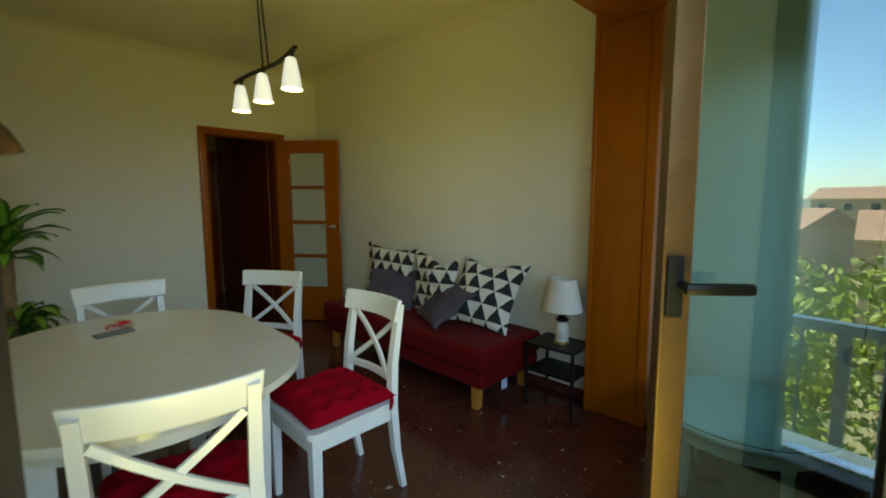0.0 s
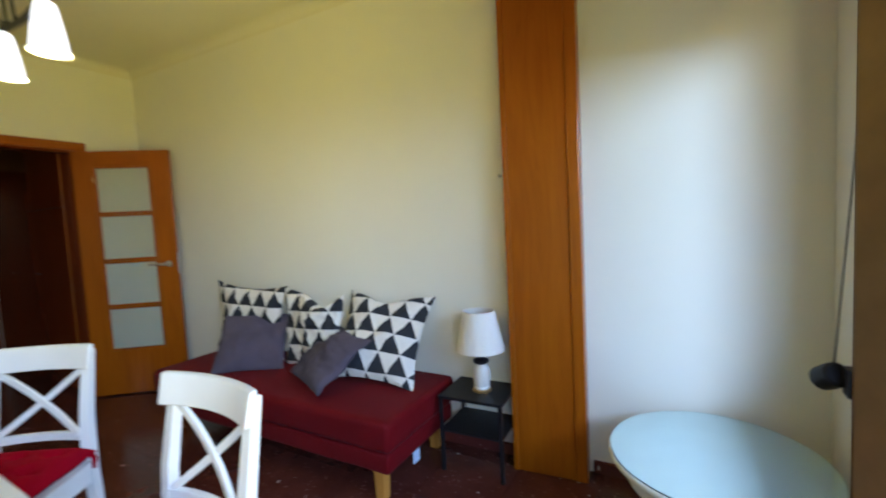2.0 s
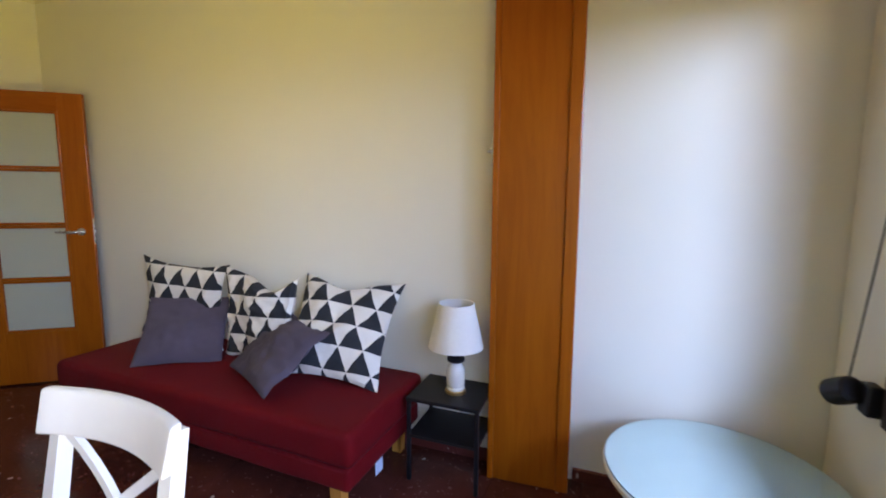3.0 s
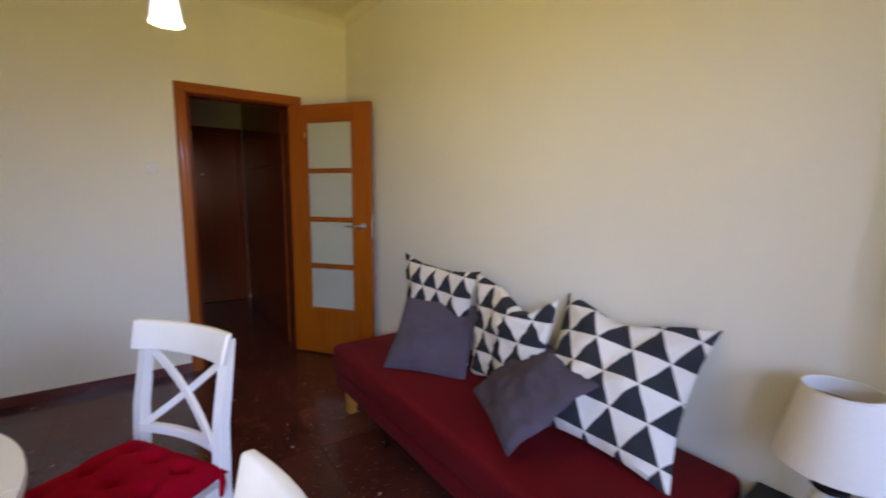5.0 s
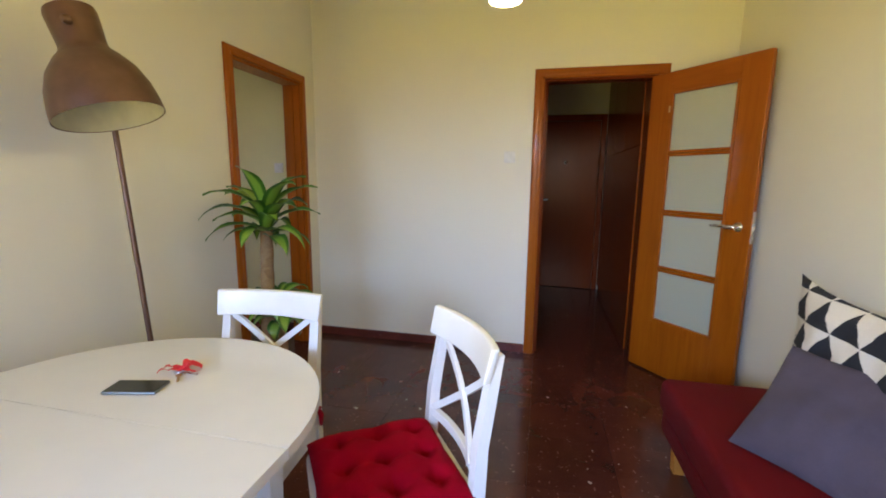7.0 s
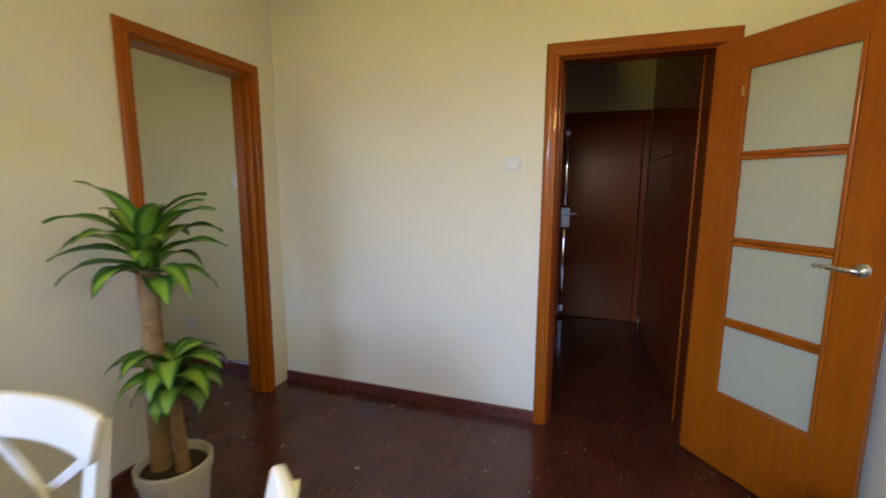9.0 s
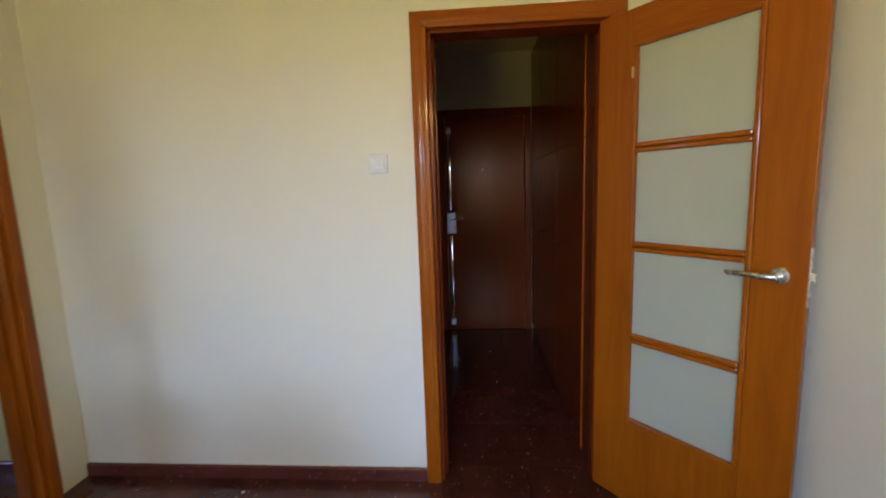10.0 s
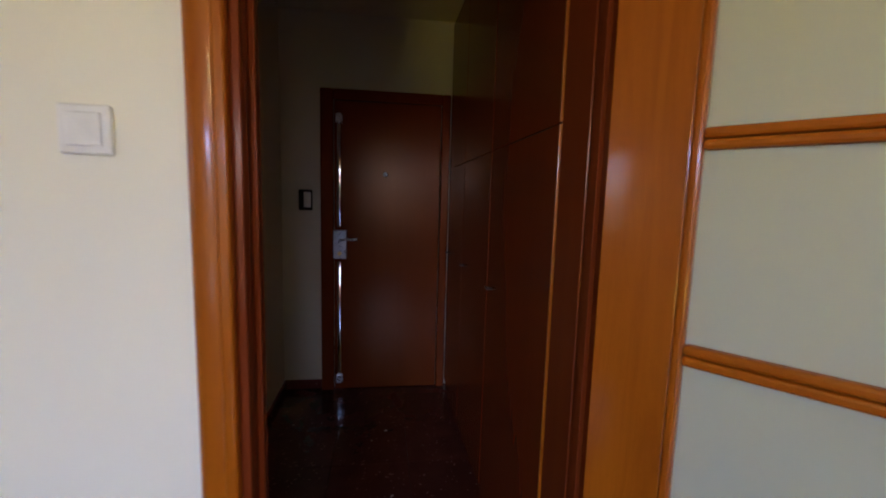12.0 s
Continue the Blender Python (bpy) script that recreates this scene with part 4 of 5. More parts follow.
# ---- daybed and cushions ----
def soft_block(x0, x1, y0, y1, z0, z1, r, sag=0.0, seed=1):
    """Upholstered block with rounded edges and a slightly uneven skin."""
    bm = box(x0, x1, y0, y1, z0, z1, r, None, 4)
    bmesh.ops.subdivide_edges(bm, edges=[e for e in bm.edges if e.calc_length() > 0.12], cuts=11, use_grid_fill=True)
    for v in bm.verts:
        q = v.co * 5 + Vector((seed, 0, 0))
        k = 0.004 * noise.noise(q)
        v.co += Vector((0, k, k))
        if sag and v.co.z > (z0 + z1) / 2:
            u = (v.co.x - x0) / (x1 - x0)
            v.co.z += sag * math.sin(math.pi * u) * math.sin(math.pi * min(1, max(0, (v.co.y - y0) / (y1 - y0))))
    return bm


root = thing("daybed", pose(-1.30, 2.20, 0, 0, 0, 0.9), "dark red fabric daybed with short wooden legs", "daybed")
part("base", soft_block(-1.93, -0.02, 0.015, 0.655, 0.165, 0.268, 0.02, 0, 3), sofa_fabric, root, "", True)
part("mattress", soft_block(-1.945, 0.0, 0.0, 0.665, 0.268, 0.425, 0.035, 0.008, 7), sofa_fabric, root, "", True)
for lx in (-1.86, -0.115):
    for ly in (0.085, 0.60):
        bm = soften(add_bar(bmesh.new(), [(lx, ly, 0), (lx, ly, 0.17)], 0.058, 0.058, [0.8, 1.0]), 0.004)
        part("leg", bm, leg_wood, root, "light wooden leg")
part("care_tag", box(-0.035, -0.033, 0.24, 0.30, 0.10, 0.19, 0.0), plain("tag_white", (0.55, 0.65, 0.8), 0.7), root, "pale blue fabric care tag")


def pillow(name, m, w, h, thick, mat, label, category="cushion", pinch=0.12, seed=1, group="", crease=0.010, fold=0.0, slump=0.0, slump_at=0.35):
    """Scatter cushion: x and y in its plane, corners pulled out to points."""
    bm = bmesh.new()
    n = 30
    for side in (1, -1):
        g = []
        for i in range(n + 1):
            row = []
            for j in range(n + 1):
                u, v = 2 * i / n - 1, 2 * j / n - 1
                e = max(0.0, (1 - u * u)) ** 0.55 * max(0.0, (1 - v * v)) ** 0.55
                x = u * w / 2 * (1 - pinch * (1 - v * v) * abs(u) ** 2)
                y = v * h / 2 * (1 - pinch * (1 - u * u) * abs(v) ** 2)
                q = Vector((u * 2.2 + seed * 3.1, v * 2.2, side * 0.7))
                z = side * thick / 2 * e + crease * noise.noise(q) * (e ** 0.4) + crease * 0.7 * noise.noise(q * 2.7) * e ** 0.4
                z += crease * 0.5 * abs(noise.noise(Vector((u * 4.0 + seed * 1.7, v * 3.0, 4.0)))) * e ** 0.3
                z += fold * (u * u) - fold * 0.5 + crease * 1.2 * noise.noise(Vector((u * 1.5 + seed, v * 1.5, 0.2)))
                fall = slump * (0.5 + 0.5 * v) ** 2 * (math.exp(-((u - slump_at) / 0.45) ** 2) + (0.45 * max(0, u) if slump_at > 0 else 0.0))
                row.append(bm.verts.new((x, y - fall, z + side * fall * 0.4 * e)))
            g.append(row)
        for i in range(n):
            for j in range(n):
                bm.faces.new((g[i][j], g[i + 1][j], g[i + 1][j + 1], g[i][j + 1]))
    bmesh.ops.remove_doubles(bm, verts=bm.verts, dist=0.0008)
    root = thing(name, m, label, category, group)
    part("cover", bm, mat, root, "", True)
    return root


def lying(centre, along, upward):
    """Pose of a cushion from its middle, its width's way and its height's way."""
    c, x, y = Vector(centre), Vector(along).normalized(), Vector(upward)
    z = x.cross(y).normalized()
    y = z.cross(x)
    return Matrix.Translation(c) @ Matrix((x, y, z)).transposed().to_4x4()


pillow("scatter_cushion", lying((-2.825, 2.640, 0.690), (0.994, 0.100, -0.049), (0.042, 0.100, 0.994)), 0.67, 0.53, 0.12, print_fabric, "black and white triangle-print cushion leaning on the wall", group="printed cushions", seed=1, pinch=0.16, crease=0.016)
pillow("scatter_cushion", lying((-2.211, 2.650, 0.680), (0.997, -0.057, 0.058), (-0.049, 0.137, 0.989)), 0.575, 0.535, 0.13, print_fabric, "slumped black and white triangle-print cushion", group="printed cushions", seed=2, crease=0.026, pinch=0.18, slump=0.085)
pillow("scatter_cushion", lying((-1.696, 2.672, 0.668), (0.987, 0.148, -0.054), (-0.048, 0.590, 0.806)), 0.585, 0.565, 0.14, print_fabric, "large black and white triangle-print cushion", group="printed cushions", seed=3, pinch=0.13, crease=0.026, slump=0.035, slump_at=-0.10)
pillow("scatter_cushion", lying((-2.640, 2.515, 0.585), (0.800, 0.600, -0.030), (-0.400, 0.560, 0.720)), 0.445, 0.43, 0.10, grey_fabric, "plain grey cushion leaning on a printed one", group="grey cushions", seed=4, crease=0.012, pinch=0.06)
pillow("scatter_cushion", lying((-1.942, 2.500, 0.572), (0.906, -0.423, 0.004), (0.343, 0.742, 0.576)), 0.50, 0.40, 0.13, grey_fabric, "plain grey cushion lying askew on the daybed", group="grey cushions", seed=5, crease=0.020, pinch=0.05)


# ---- side table and table lamp ----
def side_table():
    root = thing("side_table", pose(-1.262, 2.612, 0, 0, 0, 2.5), "small black metal side table with a lower shelf", "side table")
    w, d, h = 0.330, 0.275, 0.405
    for x in (0, w):
        for y in (0, d):
            part("leg", box(x - 0.009, x + 0.009, y - 0.009, y + 0.009, 0, h, 0.002), black_metal, root)
    part("top", box(-0.012, w + 0.012, -0.012, d + 0.012, h - 0.012, h + 0.004, 0.003), black_metal, root)
    part("shelf", box(-0.006, w + 0.006, -0.006, d + 0.006, 0.215, 0.228, 0.003), black_metal, root)


side_table()
shade_cloth = plain("shade_cloth", (0.80, 0.76, 0.68), 0.85, 0, 0.04, 120)
root = thing("table_lamp", pose(-1.085, 2.755, 0.409), "white ceramic table lamp with a cream shade", "table lamp")
part("base", lathe([(0, 0), (0.050, 0), (0.050, 0.010), (0.044, 0.014), (0, 0.014)], 32), brass, root, "", True)
part("body", lathe([(0, 0.012), (0.040, 0.012), (0.045, 0.022), (0.041, 0.032), (0.045, 0.040), (0.046, 0.10), (0.040, 0.125), (0.028, 0.142), (0.020, 0.150), (0, 0.150)], 32), ceramic, root, "glazed white ceramic body", True)
part("collar", lathe([(0, 0.148), (0.030, 0.148), (0.042, 0.156), (0.042, 0.168), (0.026, 0.174), (0.020, 0.180), (0.030, 0.192), (0.030, 0.202), (0.016, 0.206), (0.016, 0.215), (0, 0.215)], 28), black_metal, root, "", True)
part("shade", lathe([(0.130, 0.224), (0.084, 0.430), (0.080, 0.430), (0.126, 0.224)], 48, None, True), shade_cloth, root, "cream fabric shade", True)
part("shade_ring", tube([(0.083 * math.cos(k * math.pi / 16), 0.083 * math.sin(k * math.pi / 16), 0.430) for k in range(33)], 0.003, 6, False), shade_cloth, root)
part("spider", box(-0.088, 0.088, -0.002, 0.002, 0.405, 0.409), brass, root)
part("bulb", lathe([(0, 0.213), (0.013, 0.213), (0.014, 0.235), (0.028, 0.275), (0.026, 0.30), (0.012, 0.318), (0, 0.322)], 20), switch_plastic, root, "", True)


# ---- round glass-topped table ----
root = thing("round_table", pose(-0.045, 2.535, 0), "round white wooden table with a glass top", "table")
R = 0.365
part("tabletop", lathe([(0, 0.365), (R - 0.03, 0.365), (R - 0.022, 0.372), (R - 0.010, 0.376), (R, 0.388), (R, 0.400), (R - 0.006, 0.406), (0, 0.406)], 64), white_paint, root, "", True)
gl = part("glass", lathe([(0, 0.407), (R - 0.006, 0.407), (R - 0.004, 0.409), (R - 0.004, 0.411), (R - 0.006, 0.413), (0, 0.413)], 64), table_glass, root, "clear green-edged glass disc", True)
gl.visible_shadow = False
part("apron", lathe([(R - 0.075, 0.300), (R - 0.060, 0.300), (R - 0.060, 0.365), (R - 0.075, 0.365)], 48, None, True), white_paint, root, "", True)
for k in range(4):
    a = radians(52 + 90 * k)
    m = pose(0.255 * math.cos(a), 0.255 * math.sin(a), 0)
    part("leg", lathe([(0, 0), (0.013, 0), (0.016, 0.06), (0.023, 0.20), (0.020, 0.25), (0.026, 0.262), (0.020, 0.275), (0.030, 0.29), (0.030, 0.365), (0, 0.365)], 16, m), white_paint, root, "turned white leg", True)


# ---- ceiling light ----
root = thing("pendant_light", pose(-2.55, 1.43, 0, 0, 0, 0.3), "three-shade pendant light on a dark metal bar", "ceiling light")
steel_dark = plain("steel_dark", (0.06, 0.065, 0.07), 0.4, 0.7)
pts = [(-0.50 + 0.1 * i, 0.030 * math.sin(math.pi * i / 10) , 2.222 + 0.012 * math.sin(2 * math.pi * i / 10)) for i in range(11)]
part("bar", soften(add_bar(bmesh.new(), pts, 0.016, 0.022), 0.003), steel_dark, root)
for x in (-0.045, 0.045):
    part("rod", tube([(x, 0.03, 2.22), (x * 0.5, 0.0, TOP)], 0.006, 8), steel_dark, root)
part("canopy", lathe([(0, TOP - 0.03), (0.05, TOP - 0.03), (0.06, TOP - 0.02), (0.06, TOP), (0, TOP)], 24), steel_dark, root, "", True)
for x in (-0.355, 0.038, 0.458):
    s = part("shade", lathe([(0.062, 1.993), (0.058, 1.998), (0.048, 2.07), (0.036, 2.14), (0.030, 2.165), (0.018, 2.172), (0.018, 2.168), (0.028, 2.160), (0.044, 2.07), (0.054, 1.998)], 28, pose(x, -0.012, 0), True), lit_glass, root, "lit white glass shade", True)
    part("socket", tube([(x, -0.012, 2.165), (x, 0.0, 2.215)], 0.014, 10), steel_dark, root)
    bd = bpy.data.lights.new("pendant_bulb", "POINT")
    bd.energy, bd.color, bd.shadow_soft_size = 0.6, (1.0, 0.84, 0.24), 0.04
    bo = new("pendant_bulb", bd)
    bo.location = (-2.55 + x, 1.42, 1.975)


# ---- floor lamp ----
root = thing("floor_lamp", pose(-2.60, -0.10, 0), "bronze metal floor lamp with a large bell shade", "floor lamp")
part("base_plate", lathe([(0, 0), (0.14, 0), (0.14, 0.012), (0.132, 0.018), (0.02, 0.020), (0.014, 0.03), (0, 0.03)], 40, pose(0, 0.105, 0)), lamp_bronze, root, "", True)
part("pole", tube([(0, 0.105, 0.02), (0, 0.03, 1.0), (0.0, -0.024, 1.70), (0.02, -0.006, 1.762), (0.075, 0.05, 1.785), (0.14, 0.10, 1.795)], 0.011, 12), lamp_bronze, root, "", True)
hm = pose(0.215, 0.143, 1.785, 17, 3, 0) @ Matrix.Diagonal((0.77, 0.77, 0.90, 1))
part("shade", lathe([(0.215, -0.30), (0.212, -0.26), (0.198, -0.195), (0.170, -0.130), (0.128, -0.080), (0.096, -0.052), (0.090, -0.03), (0.098, 0.085), (0.094, 0.10), (0, 0.104), (0, 0.098), (0.088, 0.094), (0.084, -0.035), (0.122, -0.086), (0.165, -0.136), (0.193, -0.20), (0.208, -0.26), (0.211, -0.30)], 48, hm, False), lamp_bronze, root, "bronze bell-shaped shade", True)
part("shade_lining", lathe([(0.2095, -0.298), (0.206, -0.26), (0.191, -0.203), (0.163, -0.140), (0.120, -0.090), (0.082, -0.040), (0.082, 0.05), (0, 0.06)], 48, hm), lamp_inner, root, "pale cream inside of the shade", True)
for s in (-1, 1):
    part("knob", lathe([(0, 0), (0.016, 0), (0.018, 0.012), (0.012, 0.03), (0, 0.032)], 16, hm @ pose(s * 0.070, s * 0.06, 0.03, 0, 90 * s, 0)), lamp_bronze, root, "", True)
part("bulb", lathe([(0, 0.0), (0.014, -0.01), (0.016, -0.05), (0.034, -0.10), (0.030, -0.13), (0, -0.145)], 20, hm), switch_plastic, root, "", True)
part("cable", tube([(-0.06, 0.02, 0.012), (-0.20, -0.10, 0.008), (-0.45, -0.13, 0.02), (-0.55, -0.145, 0.16), (-0.55, -0.148, 0.31)], 0.004, 6), black_metal, root)


# ---- potted plant ----
def leaf_strip(bm, layer, base, heading, length, width, rise, droop):
    """One arching strap leaf as a folded strip."""
    n = 10
    d = Vector((math.cos(heading), math.sin(heading), 0))
    side = Vector((-d.y, d.x, 0))
    rows = []
    out = z = 0.0
    for i in range(n + 1):
        u = i / n
        if i:
            pitch = rise - droop * (u - 0.5 / n) ** 1.3
            out += length / n * math.cos(pitch)
            z += length / n * math.sin(pitch)
        wv = width * (0.28 + 0.72 * math.sin(math.pi * min(1, 0.12 + u * 0.88)) ** 0.8) * (1 - u ** 6)
        c = base + d * out + Vector((0, 0, z))
        wob = 0.08 * width * math.sin(u * 9 + heading * 5)
        rows.append([(c - side * wv / 2 + Vector((0, 0, 0.16 * wv + wob)), 1.0), (c - side * wv / 5, 0.22), (c, 0.0), (c + side * wv / 5, 0.22), (c + side * wv / 2 + Vector((0, 0, 0.16 * wv - wob)), 1.0)])
    made = []
    for r in rows:
        row = []
        for p, s in r:
            v = bm.verts.new(p)
            v[layer] = s
            row.append(v)
        made.append(row)
    for a, b2 in zip(made, made[1:]):
        for k in range(4):
            bm.faces.new((a[k], a[k + 1], b2[k + 1], b2[k]))


def plant():
    px, py = -3.19, 0.165
    root = thing("potted_plant", pose(px, py, 0), "striped dracaena with two canes in a white pot", "plant")
    part("pot", lathe([(0, 0), (0.105, 0), (0.112, 0.01), (0.132, 0.20), (0.140, 0.205), (0.142, 0.245), (0.138, 0.25), (0.130, 0.248), (0.122, 0.19), (0, 0.18)], 40), pot_plastic, root, "white plastic flower pot", True)
    part("soil", lathe([(0, 0.222), (0.06, 0.218), (0.127, 0.212), (0.127, 0.19), (0, 0.19)], 24), soil, root)
    rnd = random.Random(11)
    for cx, cy, top, rad, count, size, lean in ((0.02, -0.045, 1.05, 0.036, 26, 0.37, (0.0, 0.030)), (0.0, 0.050, 0.56, 0.024, 22, 0.28, (0.0, -0.020))):
        pts, rr = [], []
        for i in range(14):
            u = i / 13
            pts.append((cx + lean[0] * u, cy + lean[1] * u, 0.20 + (top - 0.20) * u))
            rr.append(rad * (1.1 - 0.25 * u + (0.08 if i % 2 else 0)))
        part("cane", tube(pts, rr, 14), bark, root, "ringed brown cane", True)
        tip = Vector((cx + lean[0], cy + lean[1], top))
        for i in range(count):
            bm = bmesh.new()
            layer = bm.verts.layers.float.new("stripe")
            u = i / count
            rise = radians(80 - (66 if top > 0.8 else 48) * u + rnd.uniform(-9, 9))
            leaf_strip(bm, layer, tip + Vector((0, 0, 0.12 * (1 - u) - 0.04)), i * 2.399 + rnd.uniform(-0.2, 0.2), size * (0.62 + 0.38 * math.sin(math.pi * min(1, 0.25 + u * 0.8))) * rnd.uniform(0.85, 1.1), (0.085 if top > 0.8 else 0.092) * rnd.uniform(0.8, 1.15), rise, (1.15 if top > 0.8 else 2.3) + 0.6 * u + rnd.uniform(-0.25, 0.35))
            part("leaf", bm, plant_leaf, root, "", True)


plant()

# ---- outdoors ----
railing_metal = plain("railing_metal", (0.10, 0.13, 0.16), 0.45, 0.4)
bm = box(EAST + 0.24, EAST + 0.95, -2.5, 5.2, -0.22, -0.05)
structure(part("balcony_slab", bm, paint("balcony_tile", (0.68, 0.43, 0.13), (0.60, 0.37, 0.11), 0.8, 30.0, 0.2)), "sunlit ochre balcony floor outside the windows", "balcony")
root = thing("balcony_railing", pose(EAST + 0.86, 0, 0), "blue-grey steel balcony railing", "railing")
part("handrail", box(-0.025, 0.025, -2.4, 5.1, 0.84, 0.885, 0.006), railing_metal, root)
part("lower_rail", box(-0.015, 0.015, -2.4, 5.1, 0.06, 0.09, 0.003), railing_metal, root)
for i in range(7):
    y = -2.3 + i * 1.22
    part("post", box(-0.02, 0.02, y - 0.02, y + 0.02, -0.05, 0.845, 0.003), railing_metal, root)
for i in range(62):
    y = -2.25 + i * 0.12
    part("baluster", tube([(0, y, 0.08), (0, y, 0.845)], 0.006, 6), railing_metal, root)
root = thing("balcony_post", pose(0, 0, 0), "low cream rendered balcony post", "post")
part("shaft", box(EAST + 0.68, EAST + 0.82, 4.25, 4.55, -0.05, 0.86, 0.01), cream_render, root)

GROUND = -10.2


def ground_material():
    m, nt, b = material("park_ground")
    v = world_coords(nt)
    n1 = noise_tex(nt, v, 0.05, 5)
    n2 = noise_tex(nt, v, 1.5, 5)
    nt.links.new(mix(nt, 0.4, ramp(nt, n1, [(0.35, (0.16, 0.18, 0.04)), (0.55, (0.36, 0.28, 0.11)), (0.8, (0.42, 0.33, 0.15))]), ramp(nt, n2, [(0.3, (0.10, 0.12, 0.04)), (0.7, (0.30, 0.26, 0.15))])), b.inputs["Base Color"])
    b.inputs["Roughness"].default_value = 0.95
    return m


bm = bmesh.new()
vs = [bm.verts.new(p) for p in ((-2500, -2500, GROUND), (2500, -2500, GROUND), (2500, 2500, GROUND), (-2500, 2500, GROUND))]
bm.faces.new(vs)
structure(part("ground", bm, ground_material()), "dry park ground with grass far below the balcony", "ground")

foliage = plain("foliage", (0.30, 0.34, 0.02), 0.55, 0, 0.5, 2.5)
trunk_bark = plain("trunk_bark", (0.12, 0.09, 0.06), 0.9, 0, 0.4, 12)


def tree(x, y, height, spread, seed):
    rnd = random.Random(seed)
    root = thing("tree", pose(x, y, GROUND), "broad green tree in full leaf below the balcony", "tree", "trees in the park")
    pts = [(0.1 * math.sin(k), 0.1 * math.cos(k * 1.3), height * 0.62 * k / 6) for k in range(7)]
    part("trunk", tube(pts, [0.26 - 0.028 * k for k in range(7)], 10), trunk_bark, root, "", True)
    tips = []
    for k in range(11):
        a = k * 2.399
        r = spread * rnd.uniform(0.45, 0.85)
        z0 = height * rnd.uniform(0.32, 0.58)
        tip = Vector((r * math.cos(a), r * math.sin(a), height * rnd.uniform(0.6, 0.93)))
        part("limb", tube([(0.05, 0, z0), (tip.x * 0.45, tip.y * 0.45, (z0 + tip.z) / 2 + 0.2), tip], [0.10, 0.06, 0.02], 7), trunk_bark, root, "", True)
        tips += [tip, Vector((tip.x * 0.5, tip.y * 0.5, (tip.z + height) / 2))]
    tips += [Vector((rnd.uniform(-1, 1) * spread * 0.5, rnd.uniform(-1, 1) * spread * 0.5, height * rnd.uniform(0.8, 1.0))) for _ in range(8)]
    verts, faces = [], []
    for c in tips:
        cr = spread * rnd.uniform(0.26, 0.42)
        for _ in range(330):
            d = Vector((rnd.gauss(0, 1), rnd.gauss(0, 1), rnd.gauss(0, 0.75))).normalized() * cr * rnd.uniform(0.55, 1.0) ** 0.6
            p = c + d
            s = rnd.uniform(0.05, 0.10)
            a = Vector((rnd.gauss(0, 1), rnd.gauss(0, 1), rnd.gauss(0, 1))).normalized() * s
            b2 = a.cross(Vector((rnd.gauss(0, 1), rnd.gauss(0, 1), rnd.gauss(0, 1)))).normalized() * s * 0.6
            k = len(verts)
            verts += [p - a, p + b2, p + a, p - b2]
            faces.append((k, k + 1, k + 2, k + 3))
    me = bpy.data.meshes.new("crown")
    me.from_pydata([tuple(v) for v in verts], [], faces)
    me.materials.append(foliage)
    crown = new("crown", me)
    crown.parent = root
    crown["kind"] = "stuff"


for x, y, h, s, k in ((7.8, -1.0, 10.0, 3.0, 1), (6.6, 8.6, 10.2, 3.2, 2), (9.5, -7.5, 9.8, 3.3, 3), (13.5, 2.5, 10.3, 3.6, 4), (12.0, 14.0, 10.3, 3.6, 5), (16.0, 8.5, 10.6, 3.8, 6), (14.5, -4.5, 10.0, 3.6, 7)):
    tree(x, y, h, s, k)

facade = paint("facade", (0.52, 0.36, 0.22), (0.46, 0.31, 0.19), 0.9, 6.0, 0.2, 0.2)
roof_tile = paint("roof_tile", (0.46, 0.26, 0.16), (0.38, 0.21, 0.13), 0.9, 9.0, 0.4, 0.5)
dark_pane = plain("dark_pane", (0.05, 0.06, 0.07), 0.15)


def apartment_house(x, y, rz, w, d, floors, label):
    root = thing("apartment_house", pose(x, y, GROUND, 0, 0, rz), label, "building", "far buildings")
    h = floors * 3.0
    part("wall", box(-w / 2, w / 2, -d / 2, d / 2, 0, h), facade, root)
    bm = bmesh.new()
    pts = [(-w / 2 - 0.5, -d / 2 - 0.5, h), (w / 2 + 0.5, -d / 2 - 0.5, h), (w / 2 + 0.5, d / 2 + 0.5, h), (-w / 2 - 0.5, d / 2 + 0.5, h), (-w / 2 - 0.5, 0, h + 1.9), (w / 2 + 0.5, 0, h + 1.9)]
    v = [bm.verts.new(p) for p in pts]
    for f in ((0, 1, 5, 4), (2, 3, 4, 5), (0, 4, 3), (1, 2, 5), (0, 3, 2, 1)):
        bm.faces.new([v[i] for i in f])
    part("roof", bm, roof_tile, root)
    n = int(w / 3)
    for f in range(floors):
        for i in range(n):
            wx = -w / 2 + (i + 0.5) * w / n
            win = part("window", box(wx - 0.65, wx + 0.65, -d / 2 - 0.06, -d / 2 + 0.02, f * 3 + 1.0, f * 3 + 2.4), cream_render, root)
            part("pane", box(wx - 0.52, wx + 0.52, -d / 2 - 0.09, -d / 2 - 0.05, f * 3 + 1.12, f * 3 + 2.28), dark_pane, win)
        part("band", box(-w / 2 - 0.1, w / 2 + 0.1, -d / 2 - 0.12, -d / 2, f * 3 + 2.85, f * 3 + 3.0), cream_render, root)
    return root


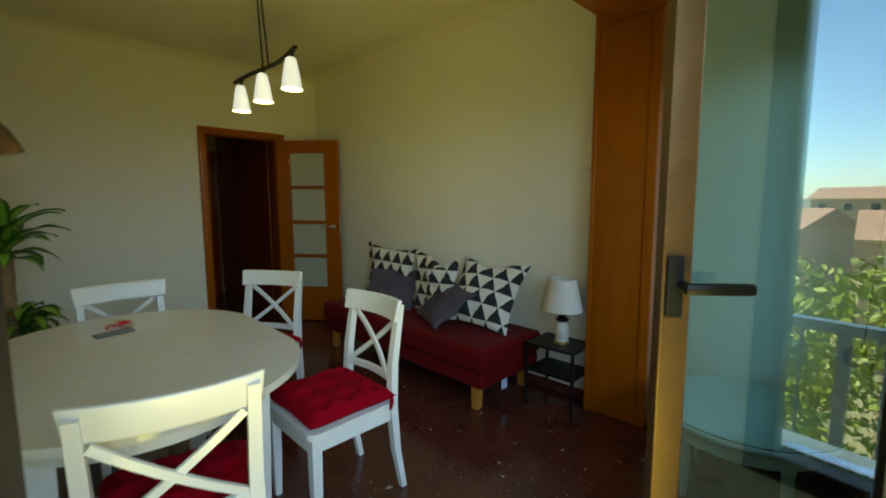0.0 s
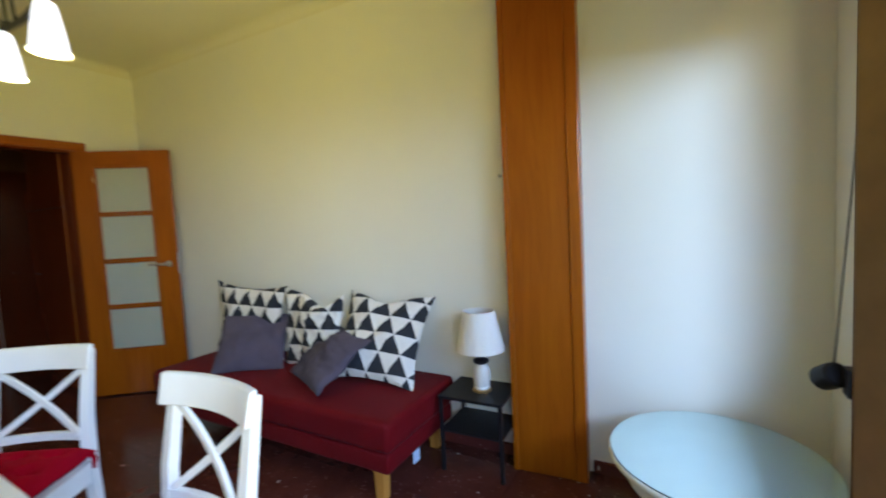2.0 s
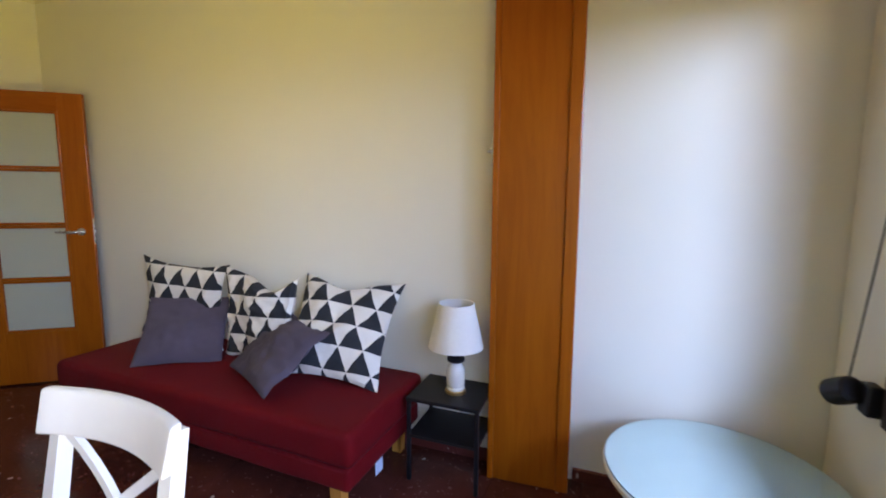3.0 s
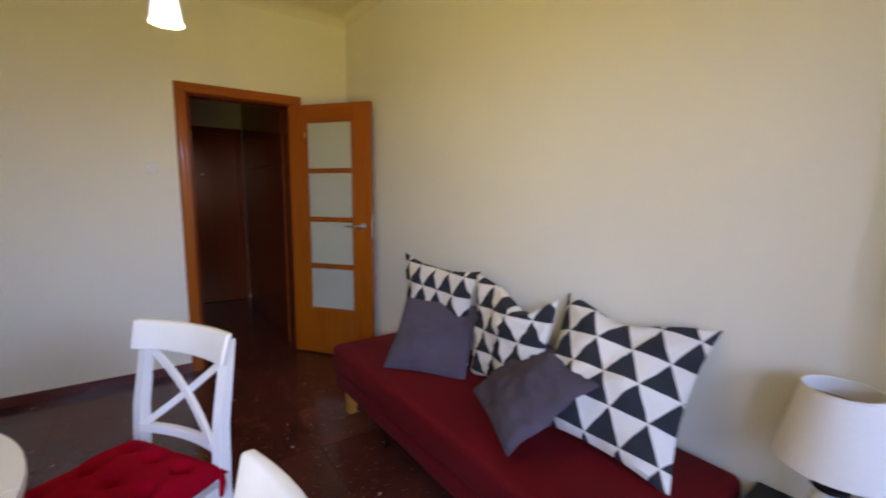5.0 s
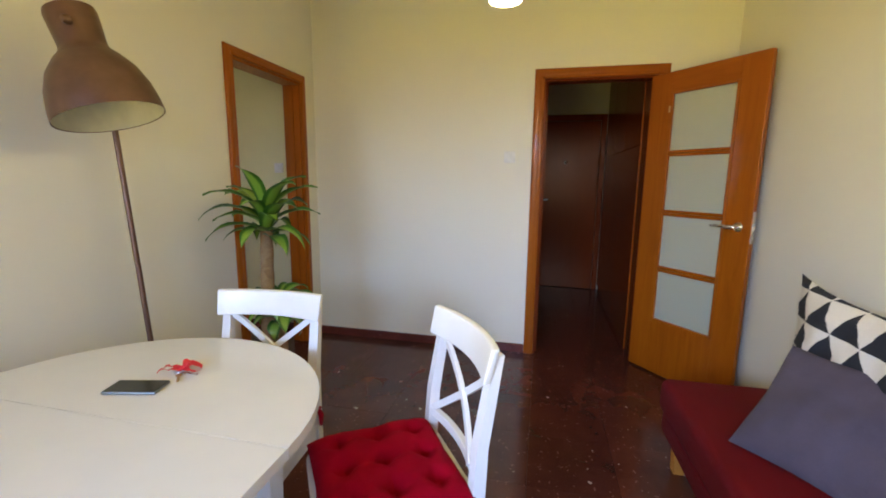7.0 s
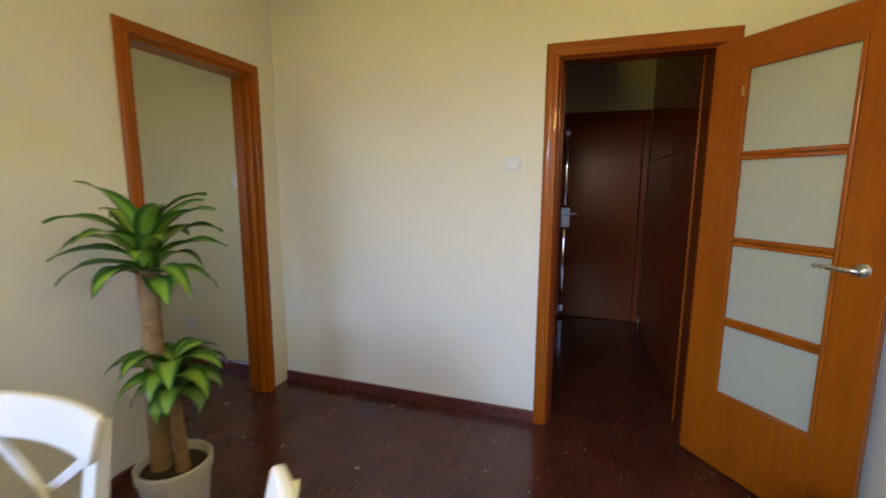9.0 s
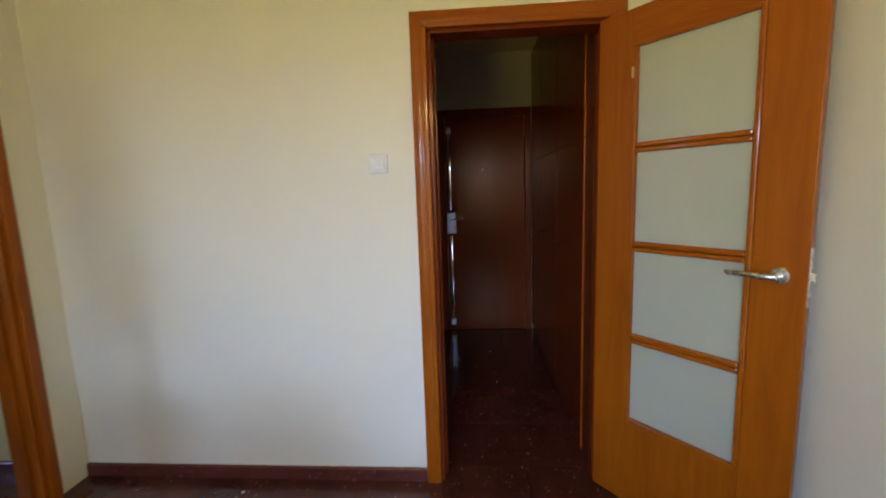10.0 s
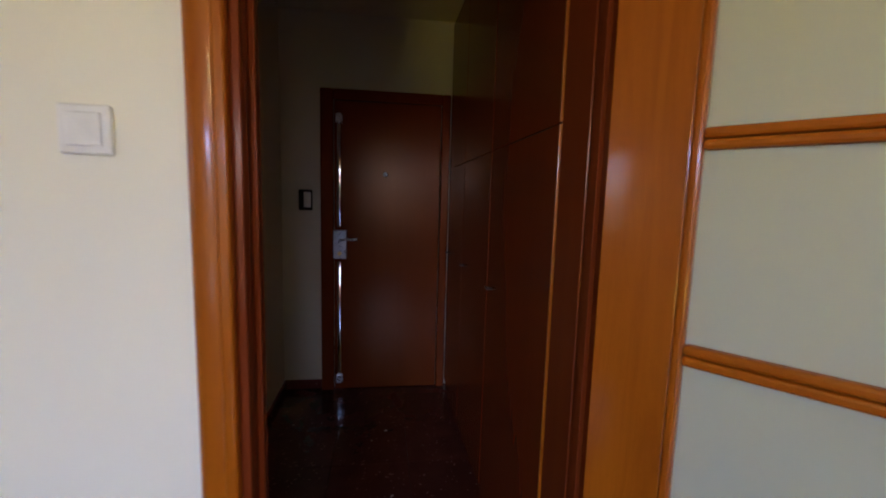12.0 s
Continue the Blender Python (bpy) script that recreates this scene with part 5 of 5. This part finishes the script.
apartment_house(46, 8, -98, 26, 11, 3, "ochre apartment house with a tiled roof")
apartment_house(58, -24, -80, 30, 12, 3, "ochre apartment house with a tiled roof")
apartment_house(52, 42, -110, 28, 12, 3, "ochre apartment house with a tiled roof")
apartment_house(95, 12, -90, 60, 14, 4, "long brick apartment house far off")
apartment_house(100, -60, -85, 50, 14, 4, "long brick apartment house far off")
apartment_house(90, 80, -110, 50, 14, 4, "long brick apartment house far off")

# low hills on the horizon
hill_mat = paint("hill_mat", (0.24, 0.22, 0.16), (0.18, 0.18, 0.13), 1.0, 0.05, 0.0, 0.01)
bm = bmesh.new()
prev = None
for i in range(73):
    a = radians(-90 + i * 2.5)
    hgt = 14 + 16 * noise.noise(Vector((i * 0.17, 2.0, 0.0))) + 5 * noise.noise(Vector((i * 0.6, 7.0, 0.0)))
    cur = [bm.verts.new((r * math.cos(a), r * math.sin(a), z)) for r, z in ((620, GROUND), (760, GROUND + hgt + 6), (1000, GROUND))]
    if prev:
        for k in range(2):
            bm.faces.new((prev[k], prev[k + 1], cur[k + 1], cur[k]))
    prev = cur
structure(part("backdrop", bm, hill_mat, None, "", True), "low dry hills along the horizon", "hills")

# ---- floor tiles, nearest last ----
TILE = 0.40
tile_bm = bmesh.new()
add_box(tile_bm, 0.0006, TILE - 0.0006, 0.0006, TILE - 0.0006, -0.012, 0.0, 0.0006, None, 1)
tile_me = None
ix0, iy0 = WEST - 0.10 - 6 * TILE, 1.575 - 11 * TILE
for i in range(20):
    for j in range(15):
        x, y = ix0 + i * TILE, iy0 + j * TILE
        if x > EAST or y > 3.0 or x + TILE < HX - 0.05 or y < -2.7:
            continue
        if x + TILE <= WEST - 0.05 and (y > HY1 + 0.4 or y + TILE < HY0 - 0.05):
            continue
        if x > -1.9 and y + TILE < SOUTH:
            continue
        if tile_me is None:
            ob = part("tile", tile_bm, floor_tile, floor)
            tile_me = ob.data
        else:
            ob = new("tile", tile_me)
            ob.parent = floor
        ob.location = (x, y, 0)
